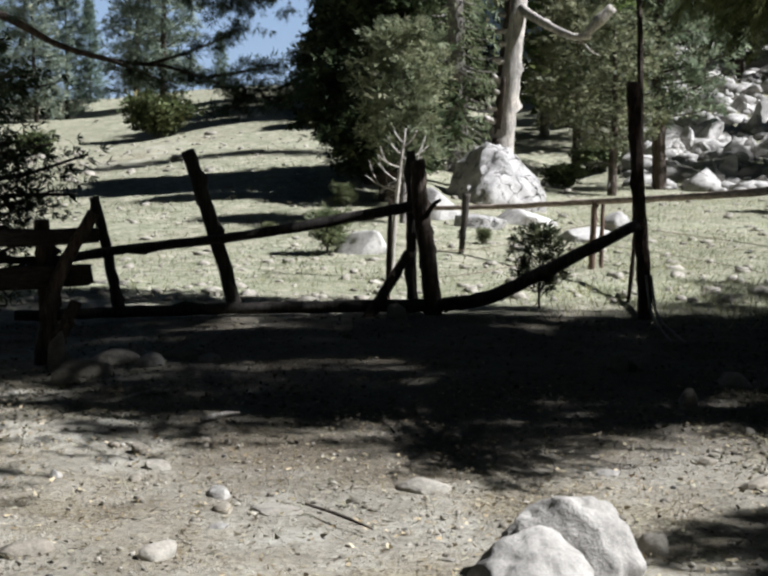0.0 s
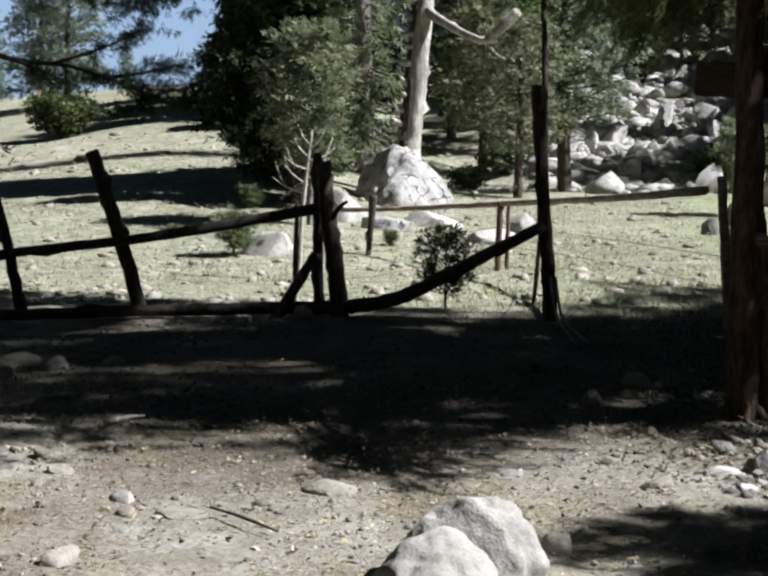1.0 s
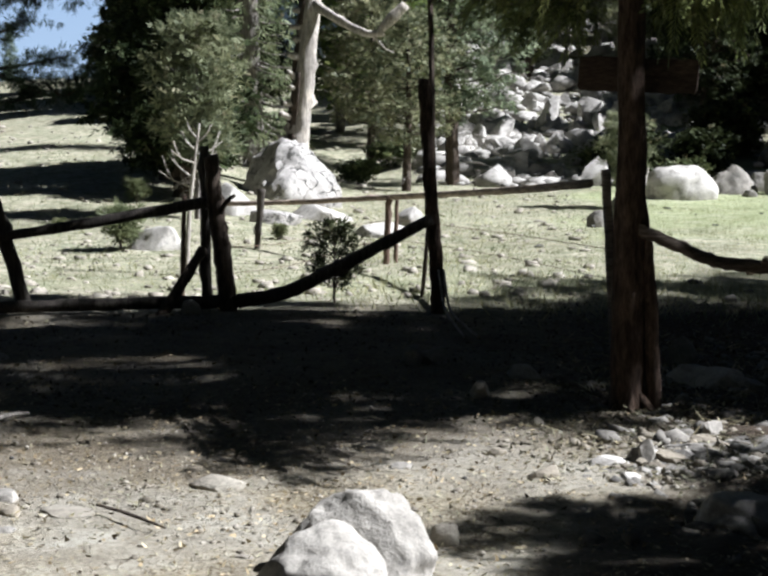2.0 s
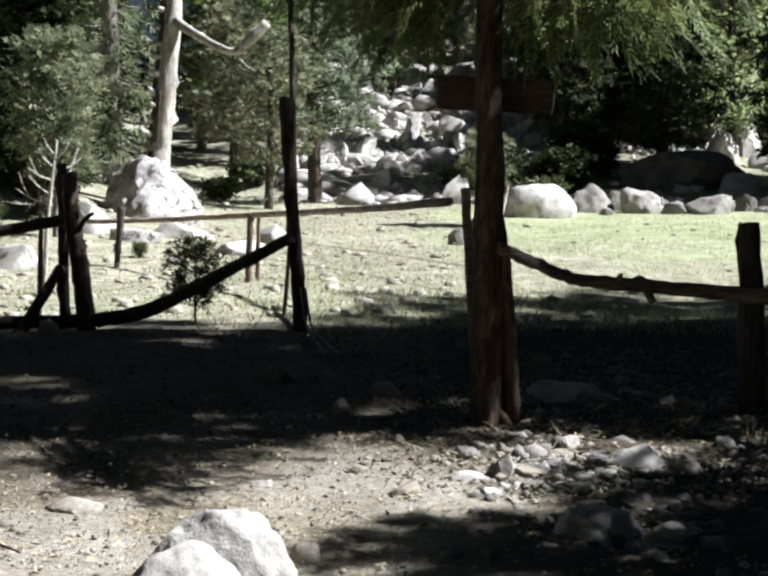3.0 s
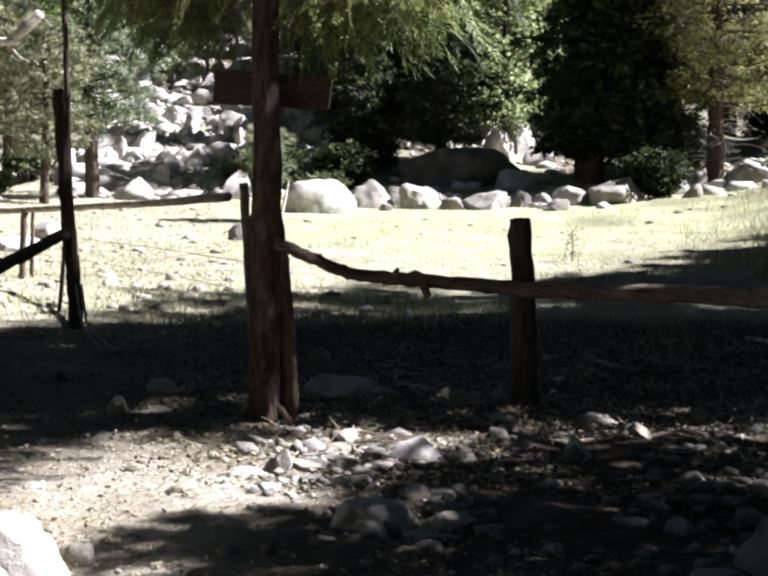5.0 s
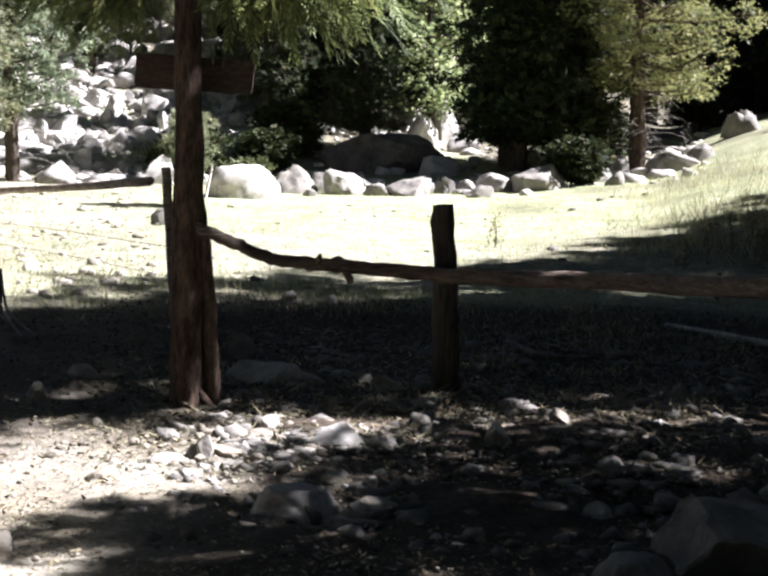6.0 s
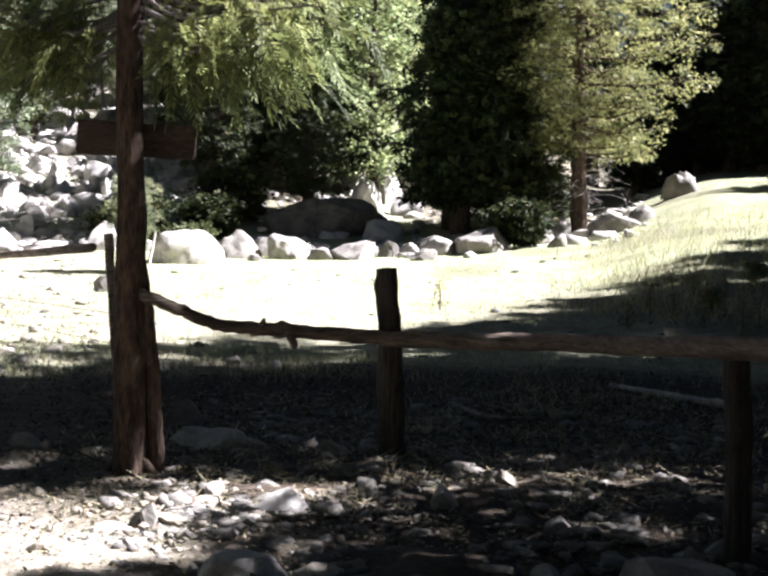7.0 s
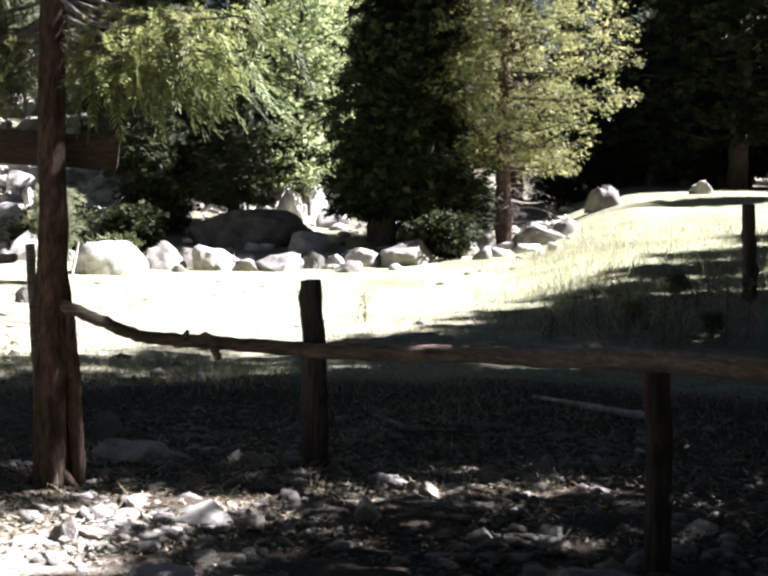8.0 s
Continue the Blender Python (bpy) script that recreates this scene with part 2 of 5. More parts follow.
def sheet(name, verts, faces, mat, parent=None, shade=False):
    """A mesh from arrays of vertices and of faces with one number of corners."""
    verts, faces = np.asarray(verts, np.float32), np.asarray(faces, np.int32)
    me = bpy.data.meshes.new(name)
    me.vertices.add(len(verts))
    me.vertices.foreach_set("co", verts.ravel())
    n, k = faces.shape
    me.loops.add(n * k)
    me.loops.foreach_set("vertex_index", faces.ravel())
    me.polygons.add(n)
    me.polygons.foreach_set("loop_start", np.arange(n, dtype=np.int32) * k)
    me.update(calc_edges=True)
    me.validate()
    if shade:
        me.polygons.foreach_set("use_smooth", np.ones(n, bool))
    me.materials.append(mat)
    ob = new(name, me)
    ob.parent = parent
    return ob


def part(name, bm, mat, parent=None, label="", shade=True):
    me = bpy.data.meshes.new(name)
    bm.to_mesh(me)
    bm.free()
    for p in me.polygons:
        p.use_smooth = shade
    me.materials.append(mat)
    ob = new(name, me)
    ob.parent = parent
    if label:
        ob["label"] = label
    return ob


def empty(name, place):
    ob = new(name)
    ob.empty_display_size = 0.1
    ob.matrix_world = Matrix.Translation(place)
    return ob


def bend(points, steps):
    """A smooth line through a few points."""
    p = [np.array(q, float) for q in points]
    p = [2 * p[0] - p[1]] + p + [2 * p[-1] - p[-2]]
    out = []
    for i in range(1, len(p) - 2):
        for k in range(steps):
            t = k / steps
            out.append(0.5 * (2 * p[i] + (p[i + 1] - p[i - 1]) * t + (2 * p[i - 1] - 5 * p[i] + 4 * p[i + 1] - p[i + 2]) * t * t
                              + (3 * p[i] - p[i - 1] - 3 * p[i + 1] + p[i + 2]) * t ** 3))
    out.append(p[-2])
    return np.array(out)


def tube(line, radii, sides=10, rough=0.12, rng=None, knots=0):
    """Rings along a line, as arrays of vertices and quads, with closed ends; rough: unevenness of the radius."""
    line = np.asarray(line, float)
    n = len(line)
    radii = np.interp(np.linspace(0, 1, n), np.linspace(0, 1, len(radii)), radii)
    rng = rng or np.random.default_rng(1)
    tang = np.gradient(line, axis=0)
    tang /= np.linalg.norm(tang, axis=1)[:, None] + 1e-9
    ref = np.array([0, 0, 1.0]) if abs(tang[0][2]) < 0.8 else np.array([1.0, 0, 0])
    u = np.cross(tang, ref)
    u /= np.linalg.norm(u, axis=1)[:, None] + 1e-9
    w = np.cross(tang, u)
    ang = np.linspace(0, 2 * np.pi, sides, endpoint=False)
    lobes = 1 + rough * np.interp(np.linspace(0, sides, sides), np.arange(sides + 1), rng.normal(0, 0.6, sides + 1))
    r = radii[:, None] * lobes[None, :] * (1 + rough * 0.7 * rng.normal(0, 0.5, (n, sides)))
    for _ in range(knots):
        i, j = rng.integers(1, n - 1), rng.integers(0, sides)
        r[i, j] *= 1.5
    v = line[:, None] + r[:, :, None] * (np.cos(ang)[None, :, None] * u[:, None] + np.sin(ang)[None, :, None] * w[:, None])
    v = v.reshape(-1, 3)
    f = []
    for i in range(n - 1):
        for j in range(sides):
            k = (j + 1) % sides
            f.append((i * sides + j, i * sides + k, (i + 1) * sides + k, (i + 1) * sides + j))
    a, b = len(v), len(v) + 1
    v = np.vstack([v, line[0] - tang[0] * radii[0] * 0.12, line[-1] + tang[-1] * radii[-1] * 0.12])
    for j in range(0, sides, 2):
        f.append((a, (j + 2) % sides, j + 1, j))
        e = (n - 1) * sides
        f.append((b, e + j, e + j + 1, e + (j + 2) % sides))
    return v, np.array(f)


def gather(pieces):
    """Joins pieces of (vertices, quads) into one."""
    vs, fs, base = [], [], 0
    for v, f in pieces:
        vs.append(v)
        fs.append(f + base)
        base += len(v)
    return np.vstack(vs), np.vstack(fs)


def pole(name, points, radii, mat, parent=None, seed=1, sides=12, rough=0.1, knots=4, steps=8):
    rng = np.random.default_rng(seed)
    line = bend(points, steps)
    line = line + rng.normal(0, np.mean(radii) * 0.06, line.shape)
    v, f = tube(line, radii, sides, rough, rng, knots)
    return sheet(name, v, f, mat, parent, shade=True)


def leaf_cloud(centres, k, spread, length, width, rng, droop=0.0):
    """k small single blades round each centre, as arrays of vertices and quads."""
    centres = np.asarray(centres, float)
    n = len(centres) * k
    c = np.repeat(centres, k, axis=0) + rng.normal(0, spread, (n, 3))
    d = rng.normal(0, 1, (n, 3))
    d[:, 2] -= droop * 0.5
    d /= np.linalg.norm(d, axis=1)[:, None]
    s = np.cross(d, rng.normal(0, 1, (n, 3)))
    s /= np.linalg.norm(s, axis=1)[:, None] + 1e-9
    L = length * rng.uniform(0.6, 1.3, (n, 1))
    W = width * rng.uniform(0.6, 1.3, (n, 1))
    v = np.stack([c, c + d * L * 0.5 + s * W, c + d * L, c + d * L * 0.5 - s * W], 1).reshape(-1, 3)
    return v, np.arange(n * 4).reshape(n, 4)


def sprays(centres, k, spread, length, width, rng, droop=0.0, outs=None, blades=4, flat=0.6, fan=0.9):
    """k flat fans of narrow blades round each centre, as arrays of vertices and quads; the blades of a fan share their root."""
    centres = np.asarray(centres, float)
    n = len(centres) * k
    c = np.repeat(centres, k, axis=0) + rng.normal(0, spread, (n, 3)) * (1, 1, flat)
    d = rng.normal(0, 0.75, (n, 3))
    if outs is not None:
        d = d + np.repeat(np.asarray(outs, float), k, axis=0)
    d[:, 2] -= droop
    d /= np.linalg.norm(d, axis=1)[:, None]
    up = rng.normal(0, 0.45, (n, 3)) + (0, 0, 1)
    s = np.cross(d, up)
    s /= np.linalg.norm(s, axis=1)[:, None] + 1e-9
    size = rng.uniform(0.6, 1.35, (n, 1))
    v = [c]
    for i in range(blades):
        a = fan * (2 * i / max(1, blades - 1) - 1) + rng.normal(0, 0.14, (n, 1))
        e = d * np.cos(a) + s * np.sin(a)
        w = s * np.cos(a) - d * np.sin(a)
        tip = e * length * size * (1 - 0.35 * np.abs(a)) + rng.normal(0, 0.12 * length, (n, 3))
        v += [c + tip * 0.55 + w * width * size, c + tip, c + tip * 0.55 - w * width * size]
    m = 1 + 3 * blades
    v = np.stack(v, 1).reshape(-1, 3)
    base = np.arange(n)[:, None, None] * m
    f = base + np.array([(0, 1 + 3 * i, 2 + 3 * i, 3 + 3 * i) for i in range(blades)])[None]
    return v, f.reshape(-1, 4)


def tree(name, place, height, trunk_r, base, reach, seed, leaf, bark, limbs=60, clumps=9, k=26, spread=0.16,
         blade=(0.12, 0.018), shape="cone", droop=0.3, lean=(0, 0), up=0.1, thin=0.0, dead=0, dead_mat=None, flare=1.2, bias=(0, 0), blades=4, side=0.22):
    """A tree: uneven trunk, limbs on it, and a crown of many small blades in clumps along the limbs."""
    rng = np.random.default_rng(seed)
    root = empty(name, place)
    top = np.array([lean[0] * height, lean[1] * height, height])
    mid = top * 0.5 + np.array([*rng.normal(0, 0.012 * height, 2), 0])
    line = bend([(0, 0, -0.25), tuple(mid * 0.4), tuple(mid), tuple(top)], 14)
    line[2:, :2] += rng.normal(0, trunk_r * 0.06, (len(line) - 2, 2))
    v, f = tube(line, [trunk_r * flare, trunk_r * 1.05, trunk_r * 0.9, trunk_r * 0.6, trunk_r * 0.12], 20, 0.12, rng, 0)
    sheet("trunk", v, f, bark, root, shade=True)
    wood, centres, outs = [], [], []
    for i in range(limbs):
        h = base + (height * 0.98 - base) * ((i + rng.uniform(0, 1)) / limbs) ** 1.05
        q = (h - base) / (height - base)
        if shape == "cone":
            r = reach * (1 - q) ** 0.75 * (0.55 + 0.45 * min(1, q * 6 + 0.3))
        elif shape == "round":
            r = reach * math.sqrt(max(0.02, 1 - (2 * q - 0.85) ** 2 / 1.4))
        else:
            r = reach * (0.75 + 0.25 * math.sin(q * 9)) * (1 - q * 0.55)
        r *= rng.uniform(0.6, 1.15)
        a = i * 2.4 + rng.uniform(-0.6, 0.6)
        r *= max(0.25, 1 + bias[0] * math.cos(a) + bias[1] * math.sin(a))
        t = h / height
        start = np.array([np.interp(h, line[:, 2], line[:, 0]), np.interp(h, line[:, 2], line[:, 1]), h])
        out = np.array([math.cos(a), math.sin(a), 0])
        end = start + out * r + np.array([0, 0, up * r + rng.normal(0, 0.06 * r)])
        bow = (start + end) / 2 + np.array([0, 0, -0.08 * r * droop + rng.normal(0, 0.05 * r)])
        limb = bend([start, bow, end], 4)
        lr = max(0.006, trunk_r * 0.3 * (1 - t * 0.75) * min(1, r / reach + 0.2))
        wood.append(tube(limb, [lr, lr * 0.6, lr * 0.25], 6, 0.1, rng))
        for j in range(clumps):
            s = 0.25 + 0.8 * (j + rng.uniform(0, 1)) / clumps
            p = start + (end - start) * s + (bow - (start + end) / 2) * 4 * s * (1 - min(s, 1))
            off = np.array([-out[1], out[0], 0]) * rng.normal(0, side * r)
            if rng.uniform() > thin:
                centres.append(p + off + rng.normal(0, 0.05 * r, 3))
                outs.append(out)
    v, f = gather(wood)
    tagged(sheet("branchwork", v, f, bark, root, shade=True), kind="stuff")
    if centres:
        v, f = sprays(centres, k, spread, blade[0], blade[1], rng, droop, outs, blades)
        sheet("crown", v, f, leaf, root)
    if dead:
        sticks = []
        for i in range(dead):
            h = base * rng.uniform(0.25, 1.1)
            a = rng.uniform(0, 6.28)
            r = reach * rng.uniform(0.3, 0.8)
            s = np.array([0, 0, h])
            e = s + np.array([math.cos(a) * r, math.sin(a) * r, -rng.uniform(0, 0.35) * r])
            m_ = (s + e) / 2 + np.array([0, 0, 0.12 * r])
            sticks.append(tube(bend([s, m_, e], 4), [0.014, 0.008, 0.003], 5, 0.2, rng))
            for _ in range(5):
                q = s + (e - s) * rng.uniform(0.4, 1)
                e2 = q + rng.normal(0, 0.18 * r, 3)
                sticks.append(tube(bend([q, (q + e2) / 2 + rng.normal(0, 0.03, 3), e2], 2), [0.005, 0.002], 4, 0.2, rng))
        v, f = gather(sticks)
        tagged(sheet("deadwood", v, f, dead_mat or TWIG_DEAD, root), kind="stuff")
    return root


def rock_mesh(size, seed, mat, rough=0.22, level=4, facet=0.5, cut=0.55, name="boulder", bed=True, crisp=38, taper=0.0):
    """A stone: a sphere cut by random planes and roughened, flat below."""
    rng = np.random.default_rng(seed)
    bm = bmesh.new()
    bmesh.ops.create_icosphere(bm, subdivisions=level, radius=1)
    planes = []
    for _ in range(18):
        n = rng.normal(0, 1, 3)
        planes.append((Vector(n / np.linalg.norm(n)), rng.uniform(cut, 0.98)))
    off = Vector(rng.uniform(-50, 50, 3))
    for vert in bm.verts:
        p = vert.co.copy()
        p *= 1 + rough * noise.fractal(p * 1.3 + off, 0.9, 2.0, 3)
        for n, dd in planes:
            over = p.dot(n) - dd
            if over > 0:
                p -= n * over * (facet + 0.3)
        p *= 1 + 0.22 * rough * noise.fractal(p * 3.1 + off, 1.0, 2.0, 4)
        if bed:
            p.z = max(p.z, -0.2)
            t = 1 - taper * max(0, p.z) / 0.9
            vert.co = (p.x * t * size[0] / 1.85, p.y * t * size[1] / 1.85, p.z * size[2] / 0.9)
        else:
            p.z = max(p.z, -0.42)
            vert.co = (p.x * size[0] / 2, p.y * size[1] / 2, (p.z + 0.3) * size[2] / 1.2)
    ob = part(name, bm, mat)
    ob.data.set_sharp_from_angle(angle=radians(crisp))
    return ob


def rock(place, size, seed, mat, label, turn=0, name="boulder", category="boulder", group="", **kw):
    ob = rock_mesh(size, seed, mat, name=name, **kw)
    ob.matrix_world = Matrix.Translation(place) @ pose(0, 0, 0, 0, 0, turn)
    return tagged(ob, label, category, group)


# ---- ground: one sheet to the horizon ----
def build_ground():
    ang = np.concatenate([np.arange(-180, -22, 4.0), np.arange(-22, 52, 0.22), np.arange(52, 180, 4.0)])
    rad = np.concatenate([[0.0], np.geomspace(0.6, 3.6, 8), np.geomspace(3.8, 16, 150), np.geomspace(16.3, 75, 110), np.geomspace(80, 3000, 24)])
    A, R = np.meshgrid(np.radians(ang), rad, indexing="ij")
    X, Y = R * np.sin(A), R * np.cos(A)
    Z = rise(X, Y)
    rng = np.random.default_rng(4)
    bump = np.zeros_like(Z)
    for i in range(X.shape[0]):
        for j in range(X.shape[1]):
            if 3 < R[i, j] < 40:
                bump[i, j] = noise.fractal(Vector((X[i, j] * 1.4, Y[i, j] * 1.4, 0)), 0.9, 2.0, 4)
    rough = 0.02 + 0.03 * smooth(16, 24, np.degrees(A)) * smooth(11, 7, R)
    Z = Z + bump * rough
    na, nr = X.shape
    v = np.stack([X, Y, Z], -1).reshape(-1, 3)
    i, j = np.meshgrid(np.arange(na), np.arange(nr - 1), indexing="ij")
    i2 = (i + 1) % na
    f = np.stack([i * nr + j, i * nr + j + 1, i2 * nr + j + 1, i2 * nr + j], -1).reshape(-1, 4)
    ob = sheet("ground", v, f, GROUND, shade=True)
    b, d = np.degrees(A).ravel(), R.ravel()
    wob = np.array([noise.noise(Vector((x * 0.5, y * 0.5, 7))) for x, y in zip(X.ravel(), Y.ravel())]) * (d < 90)
    dry = smooth(12.2, 14.5, d + wob * 2)
    green = smooth(13.5, 15.5, d + wob * 2) * (0.25 * smooth(17.5, 15.5, d) + 0.85 * smooth(14, 19, b + wob * 4) * smooth(21, 27, d + wob * 5) * np.maximum(smooth(46, 40, d), smooth(34, 38, b) * smooth(66, 60, d)) + 0.2)
    # litter mask drawn along the tree shade, so it darkens the ground there too
    duff_shade = smooth(6.4, 7.8, d + wob * 1.2) * smooth(14.5, 12.5, d) * smooth(-12, -5, b) * 0.6 + smooth(14, 22, b + wob * 4) * smooth(15.5, 13.5, d + wob) * 0.75
    duff_shade = np.maximum(duff_shade, 0.7 * smooth(38, 44, d + wob * 3) * smooth(18, 24, b) * smooth(40, 34, b) * (1 - smooth(25.4, 26.2, b) * smooth(28.6, 27.8, b)))
    duff_shade = np.maximum(duff_shade, 0.6 * smooth(46, 52, d + wob * 4) * smooth(4, 9, b))
    duff_shade = np.maximum(duff_shade, smooth(29, 37, b + wob * 8) * smooth(52, 46, b) * smooth(17, 21, d) * smooth(62, 52, d) * (0.3 + 0.3 * smooth(-0.2, 0.3, wob)))
    dry *= 1 - 0.95 * smooth(1.0, 0.4, np.hypot((b + 9.3 - wob * 2) / 3.6, (d - 37 - 1.2 * (b + 9.3)) / 3.6 + wob))
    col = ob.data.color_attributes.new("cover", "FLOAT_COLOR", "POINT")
    col.data.foreach_set("color", np.stack([dry, green, np.clip(duff_shade, 0, 1), np.ones_like(dry)], -1).astype(np.float32).ravel())
    return tagged(ob, "dusty stony ground with dry grass and meadow", "ground", kind="structure")


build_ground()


# ---- the old rail fence ----
def fence():
    top = [at(-14.9, 13.3, 0.42), at(-11.05, 13.35, 0.58), at(-6.4, 13.3, 0.70), at(-2.4, 13.35, 0.84), at(1.2, 13.4, 0.99)]
    tagged(pole("fence_rail", top, [0.036, 0.042, 0.048], WOOD_OLD, seed=3), "long grey weathered pole rail on leaning posts", "fence rail", "fence rails")
    low = [at(-14.2, 13.1, 0.06), at(-9.0, 13.15, 0.075), at(-4.0, 13.2, 0.085), at(2.6, 13.3, 0.09)]
    tagged(pole("fence_rail", low, [0.045, 0.055, 0.06], WOOD_OLD, seed=4), "long grey pole rail lying low along the ground", "fence rail", "fence rails")
    sway = [at(2.3, 13.25, 0.1), at(4.2, 13.2, 0.19), at(7.0, 13.15, 0.51), at(9.85, 13.2, 0.85)]
    tagged(pole("fence_rail", sway, [0.065, 0.06, 0.05], WOOD_OLD, seed=5, knots=9), "crooked dark pole rail slanting down to the ground", "fence rail", "fence rails")
    tagged(pole("fence_post", [at(-5.55, 13.45, -0.2), at(-6.6, 13.42, 0.75), at(-7.6, 13.4, 1.49)], [0.07, 0.068, 0.066], WOOD_OLD, seed=6),
           "thick weathered fence post leaning to one side", "fence post", "fence posts")
    tagged(pole("fence_post", [at(-10.15, 13.6, -0.2), at(-10.7, 13.6, 0.6), at(-11.15, 13.6, 1.07)], [0.052, 0.05, 0.046], WOOD_OLD, seed=7),
           "thin grey fence post leaning to one side", "fence post", "fence posts")
    tagged(pole("gate_post", [at(1.1, 13.5, -0.25), at(1.08, 13.5, 0.7), at(1.05, 13.5, 1.49)], [0.048, 0.045, 0.042], WOOD_OLD, seed=8),
           "dark upright gate post with a rail nailed on", "fence post", "gate posts")
    g = tagged(pole("gate_post", [at(2.0, 13.3, -0.25), at(1.75, 13.3, 0.45), at(1.42, 13.3, 1.0), at(1.3, 13.3, 1.41)], [0.085, 0.075, 0.07, 0.062], BARK_DARK, seed=9, knots=8),
               "crooked bark-covered gate post with a broken side branch", "fence post", "gate posts")
    pole("side_branch", [at(1.55, 13.28, 0.86), at(1.9, 13.2, 1.0), at(2.2, 13.15, 1.06)], [0.03, 0.022, 0.014], BARK_DARK, g, seed=10)
    tagged(pole("fence_brace", [at(-0.8, 13.0, -0.05), at(0.1, 13.2, 0.25), at(0.95, 13.42, 0.56)], [0.055, 0.05, 0.042], BARK_DARK, seed=11),
           "short dark brace leaning against the gate post", "brace", "fence braces")
    tagged(pole("thin_stake", [at(0.1, 14.0, -0.2), at(0.2, 14.0, 0.5), at(0.25, 14.0, 1.02)], [0.026, 0.024, 0.02], WOOD_RED, seed=12),
           "thin brown stake standing behind the gate", "stake")
    # the bare young trunk that serves as a post, and the post tied to it
    tagged(pole("fence_post", [at(10.2, 13.3, -0.3), at(10.05, 13.3, 0.4), at(9.8, 13.3, 1.1), at(9.5, 13.3, 2.1)], [0.07, 0.066, 0.062, 0.056], BARK_CEDAR, seed=13, knots=6),
           "rough dark bark-covered post with wires on it", "fence post", "fence posts")
    for k, (b0, b1) in enumerate(((10.15, 11.2), (10.35, 11.75))):
        tagged(pole("loose_wire", [at(b0, 13.1, 0.4), at(b0 + 0.25, 12.6, 0.12), at((b0 + b1) / 2 + 0.2, 11.9, 0.05), at(b1, 11.3, 0.05)],
                    [0.012, 0.012], TWIG_DEAD, seed=14 + k, sides=6, rough=0.05, knots=0), "loose thick wire curling onto the ground", "wire", "loose wires")
    for k, (h0, h1) in enumerate(((0.28, 0.36), (0.52, 0.6))):
        tagged(pole("fence_wire", [at(1.8, 13.4, h0 + 0.05), at(4.5, 15.2, h0 - 0.02), at(8.0, 17.5, h1 - 0.02), at(12, 15.5, h1), at(16.7, 11.9, h1 + 0.1)],
                    [0.003, 0.003], WIRE, seed=17 + k, sides=4, rough=0.02, knots=0), "thin rusty fence wire sagging between posts", "wire", "fence wires")
    # the rear rail with its thin posts
    rear = [at(1.9, 19.6, 0.68), at(5.0, 19.0, 0.74), at(8.9, 17.6, 0.87), at(12.4, 15.2, 1.03), at(15.95, 12.6, 1.2)]
    tagged(pole("fence_rail", rear, [0.032, 0.036, 0.04], WOOD_PEELED_LIT, seed=20), "long straight peeled rail of the rear fence, reddish brown", "fence rail", "fence rails")
    tagged(pole("fence_stay", [at(3.0, 19.2, 0.02), at(3.12, 19.2, 0.5), at(3.21, 19.2, 0.89)], [0.035, 0.04, 0.055], WOOD_OLD, seed=21),
           "short dark stay hanging on the rear fence", "fence post", "fence posts")
    tagged(pole("fence_post", [at(8.05, 17.9, -0.2), at(8.1, 17.9, 0.4), at(8.16, 17.9, 0.86)], [0.042, 0.04, 0.038], WOOD_RED, seed=22),
           "reddish wooden post under the rear rail", "fence post", "fence posts")
    tagged(pole("fence_post", [at(8.42, 18.2, -0.2), at(8.45, 18.2, 0.4), at(8.47, 18.2, 0.84)], [0.028, 0.026, 0.024], WOOD_RED, seed=23),
           "thin stake beside the rear fence post", "fence post", "fence posts")
    tagged(pole("fence_post", [at(9.45, 14.5, -0.1), at(9.6, 14.4, 0.3), at(9.7, 14.2, 0.72)], [0.02, 0.025, 0.02], BARK_DARK, seed=24),
           "thin crooked stick standing by the dark post", "stake")
    tagged(pole("fence_post", [at(17.05, 11.9, -0.2), at(16.85, 11.9, 0.5), at(16.55, 11.9, 1.33)], [0.042, 0.04, 0.037], WOOD_PEELED_LIT, seed=25),
           "peeled pale post carrying the end of the rear rail", "fence post", "fence posts")
    tagged(pole("fence_post", [at(17.35, 12.2, -0.2), at(17.2, 12.2, 0.5), at(17.1, 12.2, 1.22)], [0.04, 0.04, 0.035], WOOD_OLD, seed=26),
           "thin grey post behind the rail end", "fence post", "fence posts")
    # the right-hand rail from the tree over two posts
    right = [at(17.9, 8.5, 1.07), at(19.3, 8.55, 0.985), at(21.0, 8.85, 0.865), at(24.0, 9.0, 0.82), at(27.5, 8.95, 0.79), at(34.5, 8.05, 0.865), at(41.0, 6.62, 1.0), at(47.0, 5.8, 1.06)]
    r = tagged(pole("fence_rail", right, [0.035, 0.036, 0.038, 0.042, 0.046, 0.05, 0.052, 0.053], WOOD_RAIL, seed=30, sides=16, knots=14, steps=10),
               "heavy crooked peeled log rail nailed to the tree", "fence rail", "fence rails")
    pole("branch_stub", [at(23.7, 8.95, 0.8), at(23.9, 8.9, 0.74)], [0.028, 0.022], WOOD_RAIL, r, seed=31)
    pole("branch_stub", [at(22.6, 8.9, 0.86), at(22.7, 8.85, 0.9)], [0.02, 0.012], WOOD_RAIL, r, seed=32)
